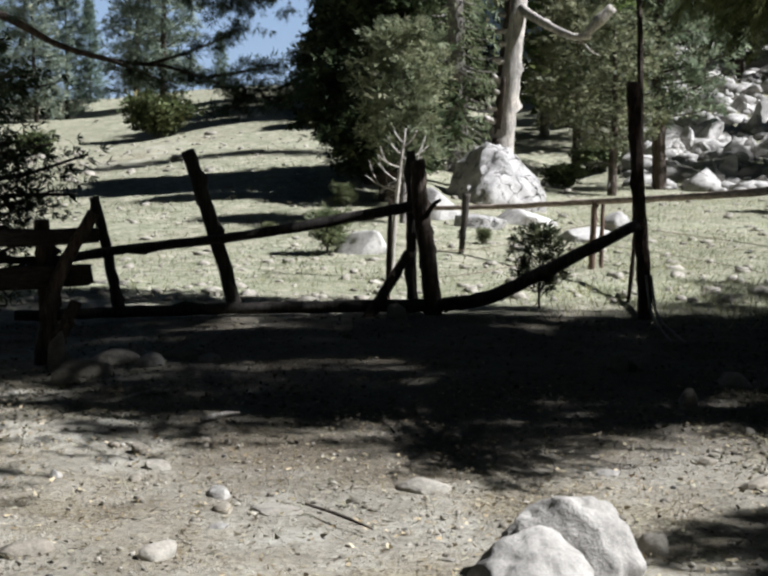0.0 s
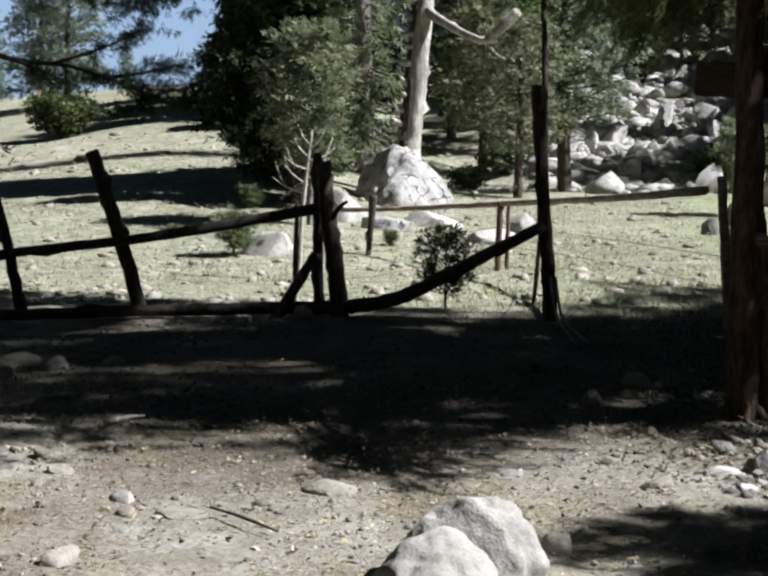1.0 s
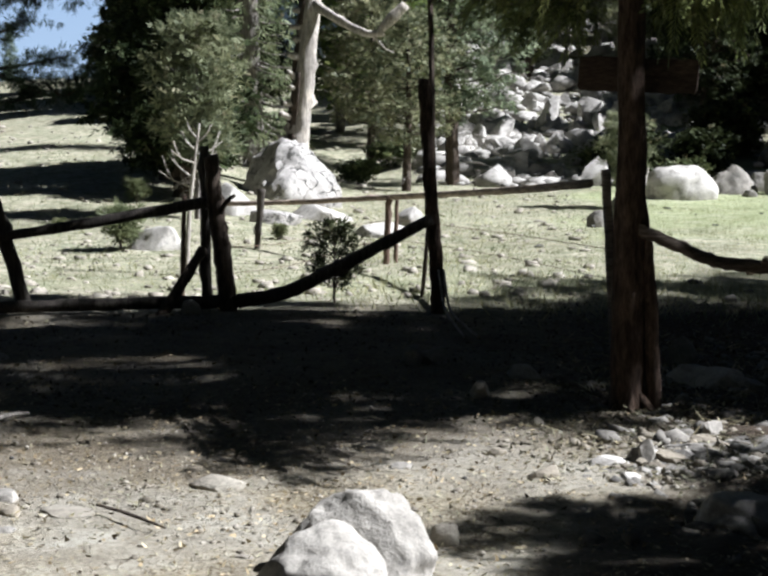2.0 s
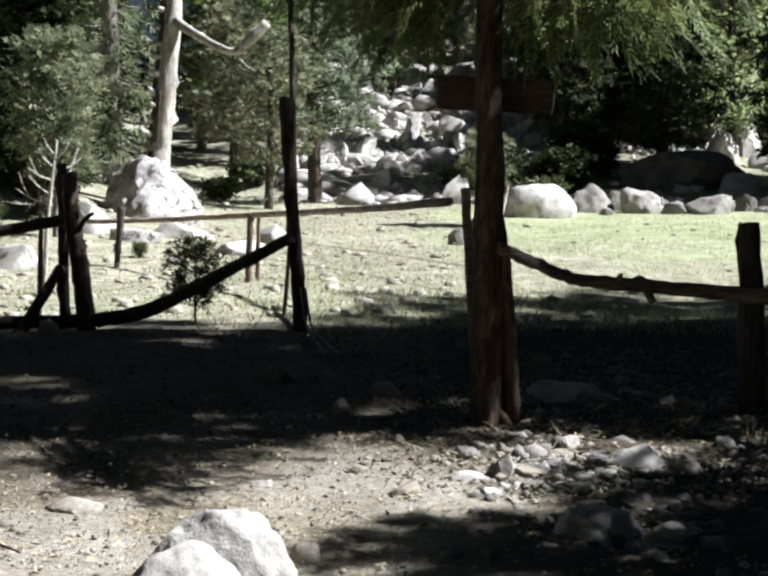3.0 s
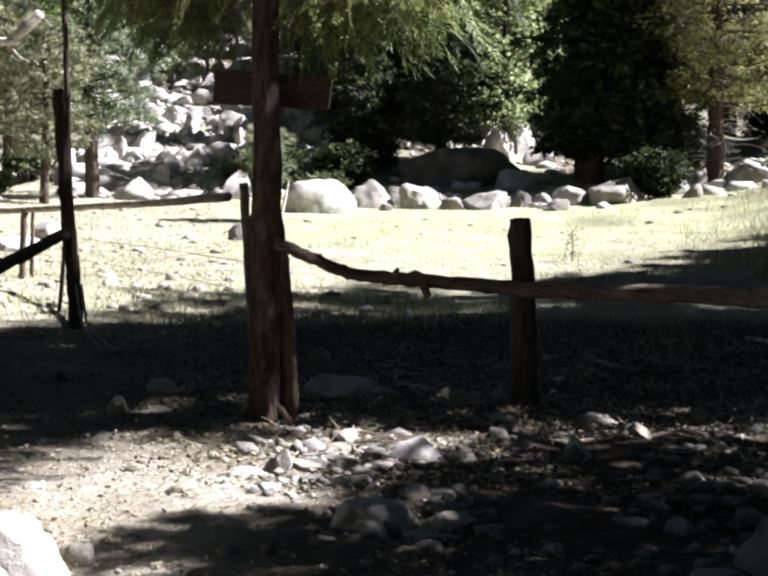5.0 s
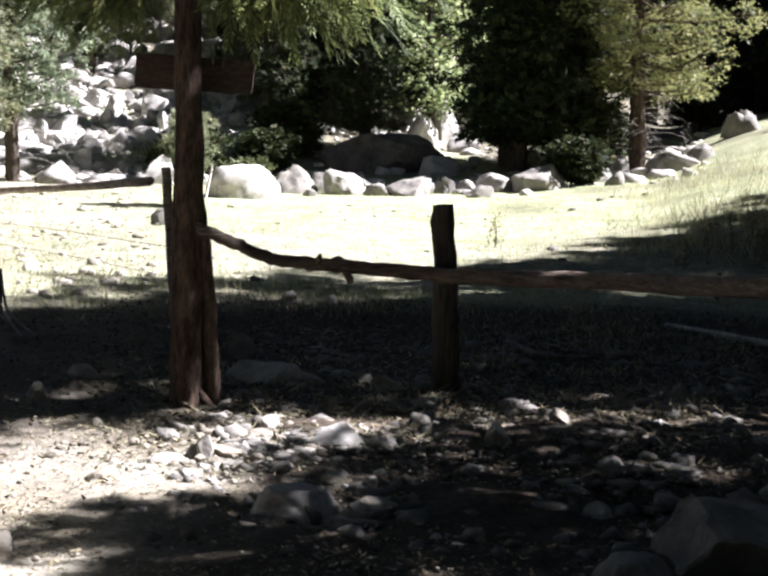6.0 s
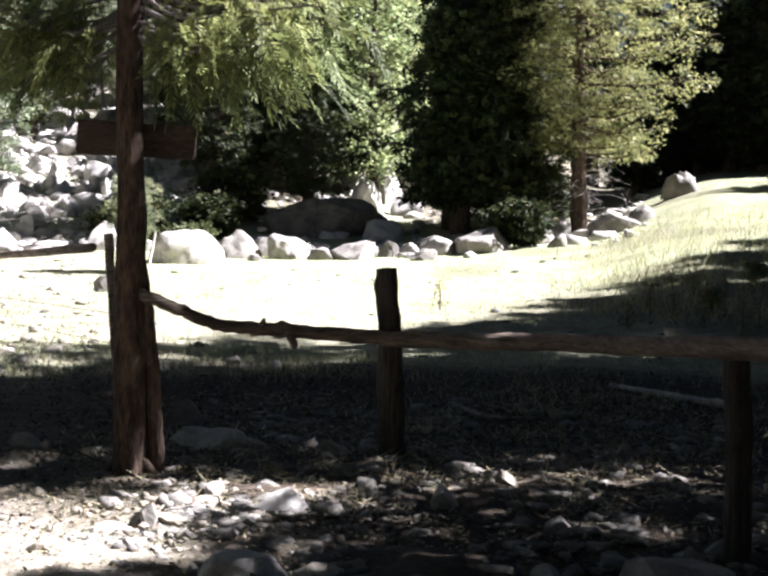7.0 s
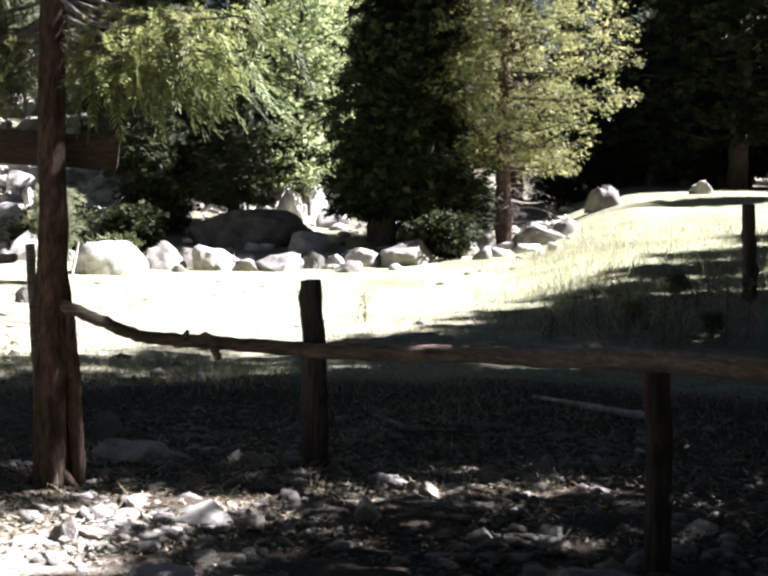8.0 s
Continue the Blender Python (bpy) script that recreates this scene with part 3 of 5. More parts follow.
    tagged(pole("fence_post", [at(27.7, 9.2, -0.25), at(27.62, 9.2, 0.4), at(27.42, 9.2, 1.2)], [0.088, 0.085, 0.066], WOOD_OLD, seed=33, sides=14),
           "stout dark wooden post behind the log rail", "fence post", "fence posts")
    tagged(pole("fence_post", [at(41.3, 6.8, -0.25), at(41.2, 6.8, 0.5), at(41.0, 6.8, 1.02)], [0.065, 0.063, 0.06], WOOD_OLD, seed=34, sides=14),
           "dark wooden post under the log rail", "fence post", "fence posts")
    tagged(pole("fence_post", [at(43.9, 24, 0.3), at(43.85, 24, 1.0), at(43.75, 24, 1.95)], [0.13, 0.12, 0.11], WOOD_OLD, seed=35),
           "dark post standing in the meadow", "fence post", "fence posts")


fence()


# ---- the plank rack by the dark juniper ----
def plank(name, a, b, wide, thick, mat, parent=None, seed=1):
    """A split board between two places, with worn ends and edges; wide is its upright width."""
    rng = np.random.default_rng(seed)
    a, b = Vector(a), Vector(b)
    n = 14
    bm = bmesh.new()
    ax = (b - a).normalized()
    side = ax.cross(Vector((0, 0, 1))).normalized()
    upw = side.cross(ax).normalized()
    rings = []
    for i in range(n + 1):
        c = a.lerp(b, i / n)
        w = wide / 2 * (1 + rng.normal(0, 0.012)) * (0.97 if i in (0, n) else 1)
        th = thick / 2
        ring = []
        for su_, sv in ((-1, -0.8), (-0.75, -1), (0.75, -1), (1, -0.8), (1, 0.8), (0.75, 1), (-0.75, 1), (-1, 0.8)):
            ring.append(bm.verts.new(c + upw * (w * su_ + rng.normal(0, 0.003)) + side * th * sv + ax * rng.normal(0, 0.01) * (i in (0, n))))
        rings.append(ring)
    for r0, r1 in zip(rings, rings[1:]):
        for j in range(8):
            bm.faces.new((r0[j], r0[(j + 1) % 8], r1[(j + 1) % 8], r1[j]))
    bm.faces.new(rings[0][::-1])
    bm.faces.new(rings[-1])
    return part(name, bm, mat, parent, shade=False)


def rack():
    root = tagged(empty("wooden_rack", at(-12.9, 11.0, 0)), "old rack of weathered boards on crossed posts, darkened for shade", "rack")

    def local(p):
        return p - root.location

    pole("post", [local(at(-13.4, 10.8, -0.2)), local(at(-12.75, 10.9, 0.5)), local(at(-11.2, 11.0, 1.06))], [0.06, 0.055, 0.05], BARK_DARK, root, 41)
    pole("post", [local(at(-12.85, 11.2, -0.2)), local(at(-13.0, 11.2, 0.5)), local(at(-13.15, 11.2, 1.0))], [0.07, 0.07, 0.06], BARK_DARK, root, 42)
    pole("post", [local(at(-12.9, 10.6, -0.1)), local(at(-12.5, 10.65, 0.2)), local(at(-11.9, 10.7, 0.44))], [0.055, 0.055, 0.045], BARK_DARK, root, 43)
    plank("board", local(at(-18.5, 11.1, 0.85)), local(at(-11.05, 11.1, 0.89)), 0.12, 0.05, WOOD_PLANK, root, 44)
    plank("board", local(at(-18.5, 11.0, 0.56)), local(at(-11.3, 11.05, 0.6)), 0.16, 0.06, WOOD_PLANK, root, 45)
    plank("board", local(at(-18.5, 11.3, 0.70)), local(at(-12.2, 11.3, 0.70)), 0.05, 0.05, WOOD_PLANK, root, 46)


rack()
rock(at(-12.6, 10.45), (0.16, 0.15, 0.3), 47, GRANITE_GREY, "small pale upright stone at the foot of the rack", name="stone", category="stone", level=3)


# ---- trees ----
CEDAR = tagged(tree("cedar_tree", at(17.6, 8.58), 13, 0.074, 3.7, 2.3, 51, LEAF_OLIVE, BARK_CEDAR, limbs=60, clumps=9, k=9, spread=0.12,
                    blade=(0.13, 0.009), blades=6, droop=0.8, up=-0.12, flare=1.45, bias=(-0.75, 0.25), shape="column"), "young cedar with reddish bark and drooping olive sprays", "tree")
pole("second_stem", [Vector((0.155, -0.02, -0.15)), Vector((0.125, -0.045, 0.45)), Vector((0.085, -0.04, 0.95)), Vector((0.02, -0.01, 1.4))], [0.052, 0.042, 0.036, 0.03], BARK_CEDAR, CEDAR, 52)


def low_limbs(root):
    """The cedar's lowest limbs, which hang to the right over the rail."""
    rng = np.random.default_rng(58)
    o = root.location
    spots = [(2.5, 24.9, 7.4, 2.42), (2.62, 23.5, 7.1, 2.36), (2.55, 22.3, 7.9, 2.4), (2.75, 25.4, 7.8, 2.52), (2.7, 24.4, 8.1, 2.42), (2.8, 22.0, 7.5, 2.52),
             (2.85, 25.6, 7.5, 2.6), (2.8, 24.6, 7.2, 2.56), (2.8, 21.0, 7.2, 2.5), (2.55, 20.4, 7.4, 2.36), (2.7, 23.0, 7.3, 2.48), (2.6, 21.4, 8.2, 2.5),
             (2.6, 12.8, 8.4, 2.62), (2.85, 10.5, 8.5, 2.85), (2.75, 18.5, 9.6, 2.7), (2.7, 14.0, 8.7, 2.6), (2.8, 11.5, 9.2, 2.75), (2.75, 15.0, 9.1, 2.7),
             (2.6, 13.5, 8.9, 2.5), (2.5, 12.2, 9.3, 2.42), (2.55, 14.6, 9.4, 2.4), (2.65, 12.0, 8.6, 2.6), (2.7, 13.0, 9.6, 2.65), (2.6, 10.8, 9.0, 2.62)]
    for z0, b1, d1, z1 in spots:
        s, e = at(17.7, 8.55, z0) - o, at(b1, d1, z1) - o
        m = (s + e) / 2 + Vector((0, 0, -0.08))
        line = bend([s, m, e], 8)
        limb = sheet("limb", *tube(line, [0.015, 0.01, 0.004], 7, 0.12, rng, 1), BARK_GREY, root, shade=True)
        vs, fs, base = [], [], 0
        d = np.array((e - s).normalized())
        for q in line[6:]:
            for _ in range(rng.integers(1, 5)):
                # one fan-shaped frond: a drooping rib with narrow side strands, all joined at the rib
                tip = d * rng.uniform(0.06, 0.2) + rng.normal(0, 0.09, 3) + np.array([0, 0, -rng.uniform(0.03, 0.15)])
                start = np.array(q) + rng.normal(0, 0.06, 3)
                across = np.cross(tip, rng.normal(0, 0.6, 3) + np.array([0, 0, 1.2]))
                across /= np.linalg.norm(across)
                ways = np.linspace(0.0, 1.0, 14)
                rib = start + tip * ways[:, None] - np.array([0, 0, 0.05]) * (ways ** 2)[:, None]
                pts, quads = [*rib], []
                for w in range(13):
                    for sgn in (-1, 1):
                        out = across * sgn * (0.05 * (1.1 - ways[w]) + 0.01) + tip * 0.2 + rng.normal(0, 0.007, 3) - np.array([0, 0, 0.008])
                        wide = np.cross(out, np.cross(tip, across))
                        wide *= 0.0055 / np.linalg.norm(wide)
                        n = len(pts)
                        pts += [rib[w] + out * 0.5 + wide, rib[w] + out, rib[w] + out * 0.5 - wide]
                        quads.append((w, n, n + 1, n + 2))
                    n = len(pts)
                    pts += [rib[w] + across * 0.004, rib[w + 1] + across * 0.003]
                    quads.append((w, n, n + 1, w + 1))
                vs += pts
                fs += [tuple(base + a for a in f) for f in quads]
                base += len(pts)
        if vs:
            sheet("foliage", np.array(vs), fs, LEAF_OLIVE, limb)
    for k in range(6):
        a = k * 1.05 + 0.4
        r = rng.uniform(0.16, 0.24)
        sheet("root", *tube(bend([(0.05 * math.cos(a), 0.05 * math.sin(a), 0.1), (r * 0.55 * math.cos(a), r * 0.55 * math.sin(a), 0.025), (r * math.cos(a), r * math.sin(a), -0.03)], 4),
                            [0.045, 0.03, 0.015], 8, 0.15, rng), BARK_CEDAR, root, shade=True)


low_limbs(CEDAR)
SIGN = tagged(empty("nailed_board", at(17.7, 8.74, 1.95)), "blank brown wooden board fixed behind the cedar trunk", "sign board")
plank("board", at(15.53, 8.74, 1.965) - SIGN.location, at(20.0, 8.74, 1.94) - SIGN.location, 0.195, 0.035, BOARD_WOOD, SIGN, 53)

# the dark juniper over the rack and its long pine-like limb
tagged(tree("juniper_tree", at(-17.0, 12.4), 5.2, 0.16, 0.55, 1.3, 54, LEAF_DARK, BARK_DARK, limbs=115, clumps=9, k=22, spread=0.1,
            blade=(0.075, 0.008), shape="column", droop=0.3, blades=4), "dense dark juniper over the plank rack", "tree")


def hanging_limb():
    rng = np.random.default_rng(55)
    root = tagged(empty("pine_tree", at(-22, 10.5)), "tall pine with a long bare limb reaching out over the fence", "tree")
    o = root.location
    v, f = tube(bend([(0, 0, -0.3), (0.05, 0, 3), (0, 0.1, 9)], 6), [0.24, 0.2, 0.1], 14, 0.1, rng, 4)
    sheet("trunk", v, f, BARK_DARK, root, shade=True)
    # wide boughs overhead, added to block skylight over the yard
    for i in range(70):
        z, a, r = rng.uniform(4.2, 9.5), rng.uniform(0, 6.28), rng.uniform(2.0, 4.6)
        s, e = np.array([0, 0.05, z - 0.4]), np.array([r * math.cos(a), r * math.sin(a), z + rng.uniform(-0.2, 0.5)])
        line = bend([s, (s + e) / 2 + (0, 0, 0.1), e], 5)
        bough = sheet("bough", *tube(line, [0.06, 0.035, 0.01], 6, 0.12, rng), BARK_DARK, root, shade=True)
        tufts = [q + rng.normal(0, 0.28, 3) for q in line[3:] for _ in range(9)]
        sheet("needles", *sprays(tufts, 8, 0.12, 0.11, 0.0018, rng, 0.2, [(math.cos(a), math.sin(a), 0)] * len(tufts), 8, fan=1.3), LEAF_PINE, bough)
    spots = [(-20.5, 10.4, 2.75), (-14.7, 10.2, 2.43), (-12.4, 10.1, 2.22), (-10.2, 10.0, 2.11), (-8.4, 10.0, 2.08), (-6.6, 9.9, 1.98), (-4.6, 9.9, 1.92), (-3.2, 9.9, 2.0)]
    main = bend([at(*s) - o for s in spots], 6)
    wood = [tube(main, [0.04, 0.028, 0.021, 0.017, 0.013, 0.01, 0.007, 0.004], 8, 0.12, rng, 4)]
    tips = []
    for (b0, z0), (b1, z1), (b2, z2) in (((-9.0, 2.09), (-7.0, 2.2), (-5.5, 2.32)), ((-8.0, 2.06), (-6.5, 1.97), (-5.0, 1.85)), ((-7.0, 2.0), (-5.2, 2.05), (-4.0, 2.1)),
                                          ((-10.5, 2.12), (-9.4, 2.04), (-8.0, 1.94)), ((-6.0, 1.96), (-5.4, 1.84), (-6.6, 1.78)), ((-4.9, 1.93), (-4.2, 1.84), (-3.4, 1.93))):
        p = [at(b0, 9.95, z0) - o, at(b1, 9.85, z1) - o, at(b2, 9.8, z2) - o]
        line = bend(p, 5)
        wood.append(tube(line, [0.014, 0.009, 0.004], 6, 0.15, rng))
        tips += [q for q in line[3:]]
    tips += [q for q in main[26:]]
    top = []
    for b0, z0 in ((-13.8, 2.62), (-12.8, 2.6), (-8.6, 2.68), (-7.6, 2.62), (-6.8, 2.6), (-6.0, 2.55), (-5.4, 2.6), (-5.0, 2.5), (-4.4, 2.58), (-3.6, 2.6)):
        top.append(np.array(at(b0, 9.9, z0) - o))
    v, f = gather(wood)
    sheet("limb", v, f, BARK_DARK, root, shade=True)
    c = [np.array(q) + rng.normal(0, 0.025, 3) for q in tips for _ in range(2)]
    v1 = sprays(c, 16, 0.04, 0.06, 0.0022, rng, 0.1, blades=8, fan=1.3)
    v2 = sprays(np.repeat(top, 14, axis=0) + rng.normal(0, 0.11, (140, 3)), 14, 0.035, 0.06, 0.0022, rng, 1.2, blades=7, fan=0.8)
    v, f = gather([v1, v2])
    sheet("crown", v, f, LEAF_PINE, root)


hanging_limb()

# the trees round the bleached snag
DARKJ = tagged(tree("juniper_tree", at(-0.35, 27.5), 5.4, 0.2, 0.7, 1.55, 60, LEAF_DARK, BARK_DARK, limbs=120, clumps=9, k=13, spread=0.14, blade=(0.2, 0.026), shape="column", droop=0.1),
               "dense dark juniper on the slope", "tree", "dark junipers")
tagged(tree("juniper_tree", at(0.75, 22.5), 3.0, 0.05, 0.9, 0.7, 61, LEAF_GREY, BARK_GREY, limbs=70, clumps=8, k=9, thin=0.35, spread=0.08, blade=(0.15, 0.012), shape="round", droop=-0.3, up=0.35, dead=16),
       "small grey-green juniper with bare lower branches", "tree")
tagged(tree("dead_tree", at(2.9, 33), 10, 0.2, 0.6, 1.25, 62, LEAF_SAGE, BARK_GREY, limbs=120, clumps=6, k=3, spread=0.16, blade=(0.3, 0.014), shape="column", droop=0.8, up=-0.25, dead=40),
       "half-dead tree with fine grey drooping twigs", "tree")


def snag():
    rng = np.random.default_rng(63)
    root = tagged(empty("dead_snag", at(4.55, 29.0)), "bleached white dead trunk with a broken crooked limb", "dead tree")
    o = root.location
    z = float(o.z)
    line = bend([(0, 0, -0.3), (0.02, 0, 0.9), (0.12, 0, 2.0), (0.28, 0.1, 3.6), (0.42, 0.2, 6.0)], 8)
    v, f = tube(line, [0.28, 0.225, 0.215, 0.205, 0.185, 0.12], 16, 0.14, rng, 12)
    sheet("trunk", v, f, SNAG_WOOD, root, shade=True)
    arm = [at(5.25, 29.0, 4.1) - o, at(6.2, 28.6, 3.78) - o, at(7.2, 28.3, 3.52) - o, at(7.9, 28.2, 3.52) - o]
    w, f2 = tube(bend(arm, 6), [0.11, 0.08, 0.07, 0.06], 10, 0.15, rng, 4)
    w2, f3 = tube(bend([at(7.75, 28.2, 3.55) - o, at(8.2, 28.2, 3.78) - o, at(8.75, 28.2, 4.05) - o], 4), [0.06, 0.11, 0.09], 10, 0.12, rng)
    w3, f4 = tube(bend([at(7.5, 28.3, 3.5) - o, at(7.9, 28.2, 3.25) - o, at(8.3, 28.2, 3.15) - o], 4), [0.03, 0.02, 0.01], 6, 0.12, rng)
    sheet("broken_limb", *gather([(w, f2), (w2, f3), (w3, f4)]), SNAG_WOOD, root, shade=True)
    for i in range(12):
        h = 1.15 + 0.3 * i + rng.normal(0, 0.05)
        mid = np.array([np.interp(h, line[:, 2], line[:, k]) for k in range(3)])
        s = mid + np.array([-0.12, -0.06, 0])
        e = mid + np.array([-0.28 - 0.14 * rng.uniform(), -0.14 + rng.normal(0, 0.06), rng.normal(0.03, 0.05)])
        v, f = tube(bend([s, (s + e) / 2, e], 3), [0.085, 0.065, 0.045], 8, 0.25, rng)
        sheet("branch_stub", v, f, SNAG_WOOD, root, shade=True)
    for i in range(16):
        # a curled plate of bark on the trunk's left, dark to put shade there
        h, tall = rng.uniform(0.1, 4.6), rng.uniform(0.35, 0.9)
        a0 = math.pi + rng.uniform(-0.3, 1.0)
        wide = rng.uniform(0.5, 0.95)
        hs, angs = np.linspace(h, h + tall, 6), np.linspace(a0 - wide / 2, a0 + wide / 2, 6)
        grid = []
        for lift in (0.0, 0.022):
            for q in hs:
                mx, my = np.interp(q, line[:, 2], line[:, 0]), np.interp(q, line[:, 2], line[:, 1])
                r = np.interp(q, [-0.3, 1, 2, 3.6, 6], [0.28, 0.236, 0.224, 0.21, 0.17]) * 1.06 + lift + rng.normal(0, 0.006)
                shrink = 1 - 0.35 * abs(2 * (q - h) / tall - 1) ** 2 + rng.normal(0, 0.08)
                for a in angs:
                    b = a0 + (a - a0) * shrink
                    grid.append((mx + r * math.cos(b), my + r * math.sin(b), q))
        quads = [(u * 36 + m * 6 + n, u * 36 + m * 6 + n + 1, u * 36 + m * 6 + n + 7, u * 36 + m * 6 + n + 6) for u in range(2) for m in range(5) for n in range(5)]
        rim = [n for n in range(5)] + [m * 6 + 5 for m in range(5)] + [30 + n for n in range(5, 0, -1)] + [m * 6 for m in range(5, 0, -1)]
        quads += [(p, q, q + 36, p + 36) for p, q in zip(rim, rim[1:] + rim[:1])]
        sheet("shade_bark_plate", np.array(grid), quads, BARK_DARK, root, shade=False)


snag()


# the young tree that grows out of the fence line, bare below
tagged(tree("juniper_tree", at(10.0, 13.75), 8.5, 0.026, 3.2, 1.7, 64, LEAF_GREY, BARK_DARK, limbs=80, clumps=9, k=9, spread=0.08, blade=(0.15, 0.014), shape="round", droop=0.2, up=0.2,
            lean=(-0.01, 0), bias=(0, -0.35)), "slender young juniper growing out of the fence line", "tree")
rock(at(4.3, 27.8), (2.0, 1.8, 0.92), 70, GRANITE_SPOT, "big craggy white boulder with dark cracks at the snag's foot", rough=0.34, cut=0.74, facet=0.45, level=5, crisp=24, taper=0.1)
rock(at(2.0, 24.0), (0.9, 0.8, 0.5), 71, GRANITE, "pale boulder behind the gate")
rock(at(5.3, 24.5), (1.2, 0.8, 0.28), 72, GRANITE, "low flat pale boulder in the grass")
rock(at(-0.7, 19.0), (0.75, 0.6, 0.32), 73, GRANITE, "pale boulder half sunk in the slope")
rock(at(7.9, 22.5), (1.1, 0.7, 0.22), 76, GRANITE, "low flat pale boulder in the grass")
rock(at(3.6, 23.0), (1.0, 0.6, 0.25), 77, GRANITE_SPOT, "low flat pale boulder in the grass")
rock(at(9.0, 24.0), (0.5, 0.5, 0.3), 74, GRANITE, "pale boulder in the grass behind the fence")

# a bare dead sapling in front of the small juniper
def dead_sapling():
    rng = np.random.default_rng(75)
    root = tagged(empty("dead_sapling", at(0.3, 17.0)), "bare bleached sapling with forked twigs", "dead tree")
    base = float(root.location.z)
    line = bend([(0, 0, -0.1), (0.03, 0, 0.6), (0.09, 0, 1.2), (0.16, 0, 1.72 - base)], 6)
    sheet("trunk", *tube(line, [0.026, 0.024, 0.02, 0.01], 8, 0.15, rng, 4), SNAG_WOOD, root, shade=True)
    # rising forked branches: height, sideways reach, rise
    for h, dx, dz in ((0.98, -0.4, 0.2), (1.08, -0.3, 0.28), (1.16, 0.24, 0.24), (1.26, -0.28, 0.16), (1.36, 0.3, 0.16), (1.4, -0.18, 0.22), (1.5, 0.16, 0.2), (1.54, -0.12, 0.2)):
        s = np.array([0.03 + 0.07 * h, 0, h - base])
        e = s + np.array([dx, rng.normal(0, 0.15), dz])
        fork = s + (e - s) * 0.6 + (0, 0, -0.03)
        twig = fork + np.array([dx * 0.3, rng.normal(0, 0.06), abs(dx) * 0.7])
        sheet("branch", *gather([tube(bend([s, fork, e], 4), [0.013, 0.009, 0.005], 6, 0.2, rng), tube(bend([fork, (fork + twig) / 2 + (dx * 0.04, 0, -0.01), twig], 3), [0.008, 0.006, 0.004], 5, 0.2, rng)]), SNAG_WOOD, root, shade=True)


dead_sapling()

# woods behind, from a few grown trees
PINE = tagged(tree("pine_tree", at(-8.5, 60), 11, 0.11, 0.6, 2.1, 80, LEAF_HAZED, BARK_DARK, limbs=80, clumps=6, k=22, spread=0.19, blade=(0.24, 0.02), droop=-0.2, up=0.25, thin=0.15),
              "tall pine on the crest with haze put into its blue-green colour", "tree", "pines on the crest")
OAK = tagged(tree("leafy_tree", at(7.6, 44), 7, 0.16, 1.0, 2.2, 81, LEAF_BRIGHT, BARK_GREY, limbs=80, clumps=8, k=9, spread=0.22, blade=(0.2, 0.045), shape="round", droop=0.1, up=0.4),
             "leafy green tree at the edge of the wood", "tree", "leafy trees")
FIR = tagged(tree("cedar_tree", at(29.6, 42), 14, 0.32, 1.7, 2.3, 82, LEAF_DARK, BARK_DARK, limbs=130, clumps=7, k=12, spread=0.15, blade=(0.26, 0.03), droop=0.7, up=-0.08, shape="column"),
             "tall dark cedar at the edge of the meadow", "tree", "dark cedars")
GREYTREE = tagged(tree("juniper_tree", at(10.6, 37), 7, 0.15, 1.7, 2.0, 83, LEAF_GREY, BARK_DARK, limbs=80, clumps=8, k=10, spread=0.16, blade=(0.2, 0.022), shape="round", droop=0.3, up=0.2, thin=0.25, dead=10),
                  "grey-green juniper with an open crown", "tree", "grey junipers")
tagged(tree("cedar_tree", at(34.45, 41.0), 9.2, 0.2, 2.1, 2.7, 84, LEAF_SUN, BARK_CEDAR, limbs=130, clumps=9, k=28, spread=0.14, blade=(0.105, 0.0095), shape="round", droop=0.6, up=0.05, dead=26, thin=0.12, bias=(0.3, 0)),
               "sunlit olive-green cedar at the meadow's edge", "tree")
BUSH = tagged(tree("bush", at(-8.7, 43), 0.95, 0.05, 0.1, 0.95, 85, LEAF_BUSH, BARK_GREY, limbs=40, clumps=7, k=10, spread=0.12, blade=(0.16, 0.03), shape="round", droop=-0.2, up=0.4),
              "rounded green bush on the slope", "bush", "bushes")
SHRUB = tagged(tree("shrub", at(21.0, 41), 1.3, 0.04, 0.1, 0.9, 88, LEAF_DARK, BARK_DARK, limbs=50, clumps=8, k=10, spread=0.12, blade=(0.16, 0.03), shape="round", droop=0.1, up=0.3),
               "dark shrub under the trees", "bush", "dark shrubs")
SAGE = tagged(tree("sage_bush", at(-2.2, 19), 0.45, 0.02, 0.05, 0.24, 86, LEAF_SAGE, BARK_GREY, limbs=26, clumps=6, k=5, spread=0.05, blade=(0.12, 0.008), shape="round", droop=-0.6, up=0.7),
              "thin sage-green bush by the fence", "bush", "bushes")
tagged(tree("juniper_sapling", at(6.05, 13.9), 0.72, 0.012, 0.1, 0.28, 87, LEAF_DARK, BARK_DARK, limbs=26, clumps=5, k=5, spread=0.03, blade=(0.08, 0.008), shape="round", droop=-0.5, up=0.8),
                 "small dark juniper seedling behind the slanting rail", "bush")


# AIRY and LACY stand unseen; their open crowns shape the dappled shade
AIRY = tagged(tree("cedar_tree", at(60, 20), 14, 0.3, 1.9, 2.3, 89, LEAF_DARK, BARK_DARK, limbs=90, clumps=8, k=12, spread=0.15, blade=(0.26, 0.03), droop=0.7, up=-0.05, shape="column", thin=0.6),
              "tall cedar out of view with an open dark crown, added for shade", "tree", "dark cedars")


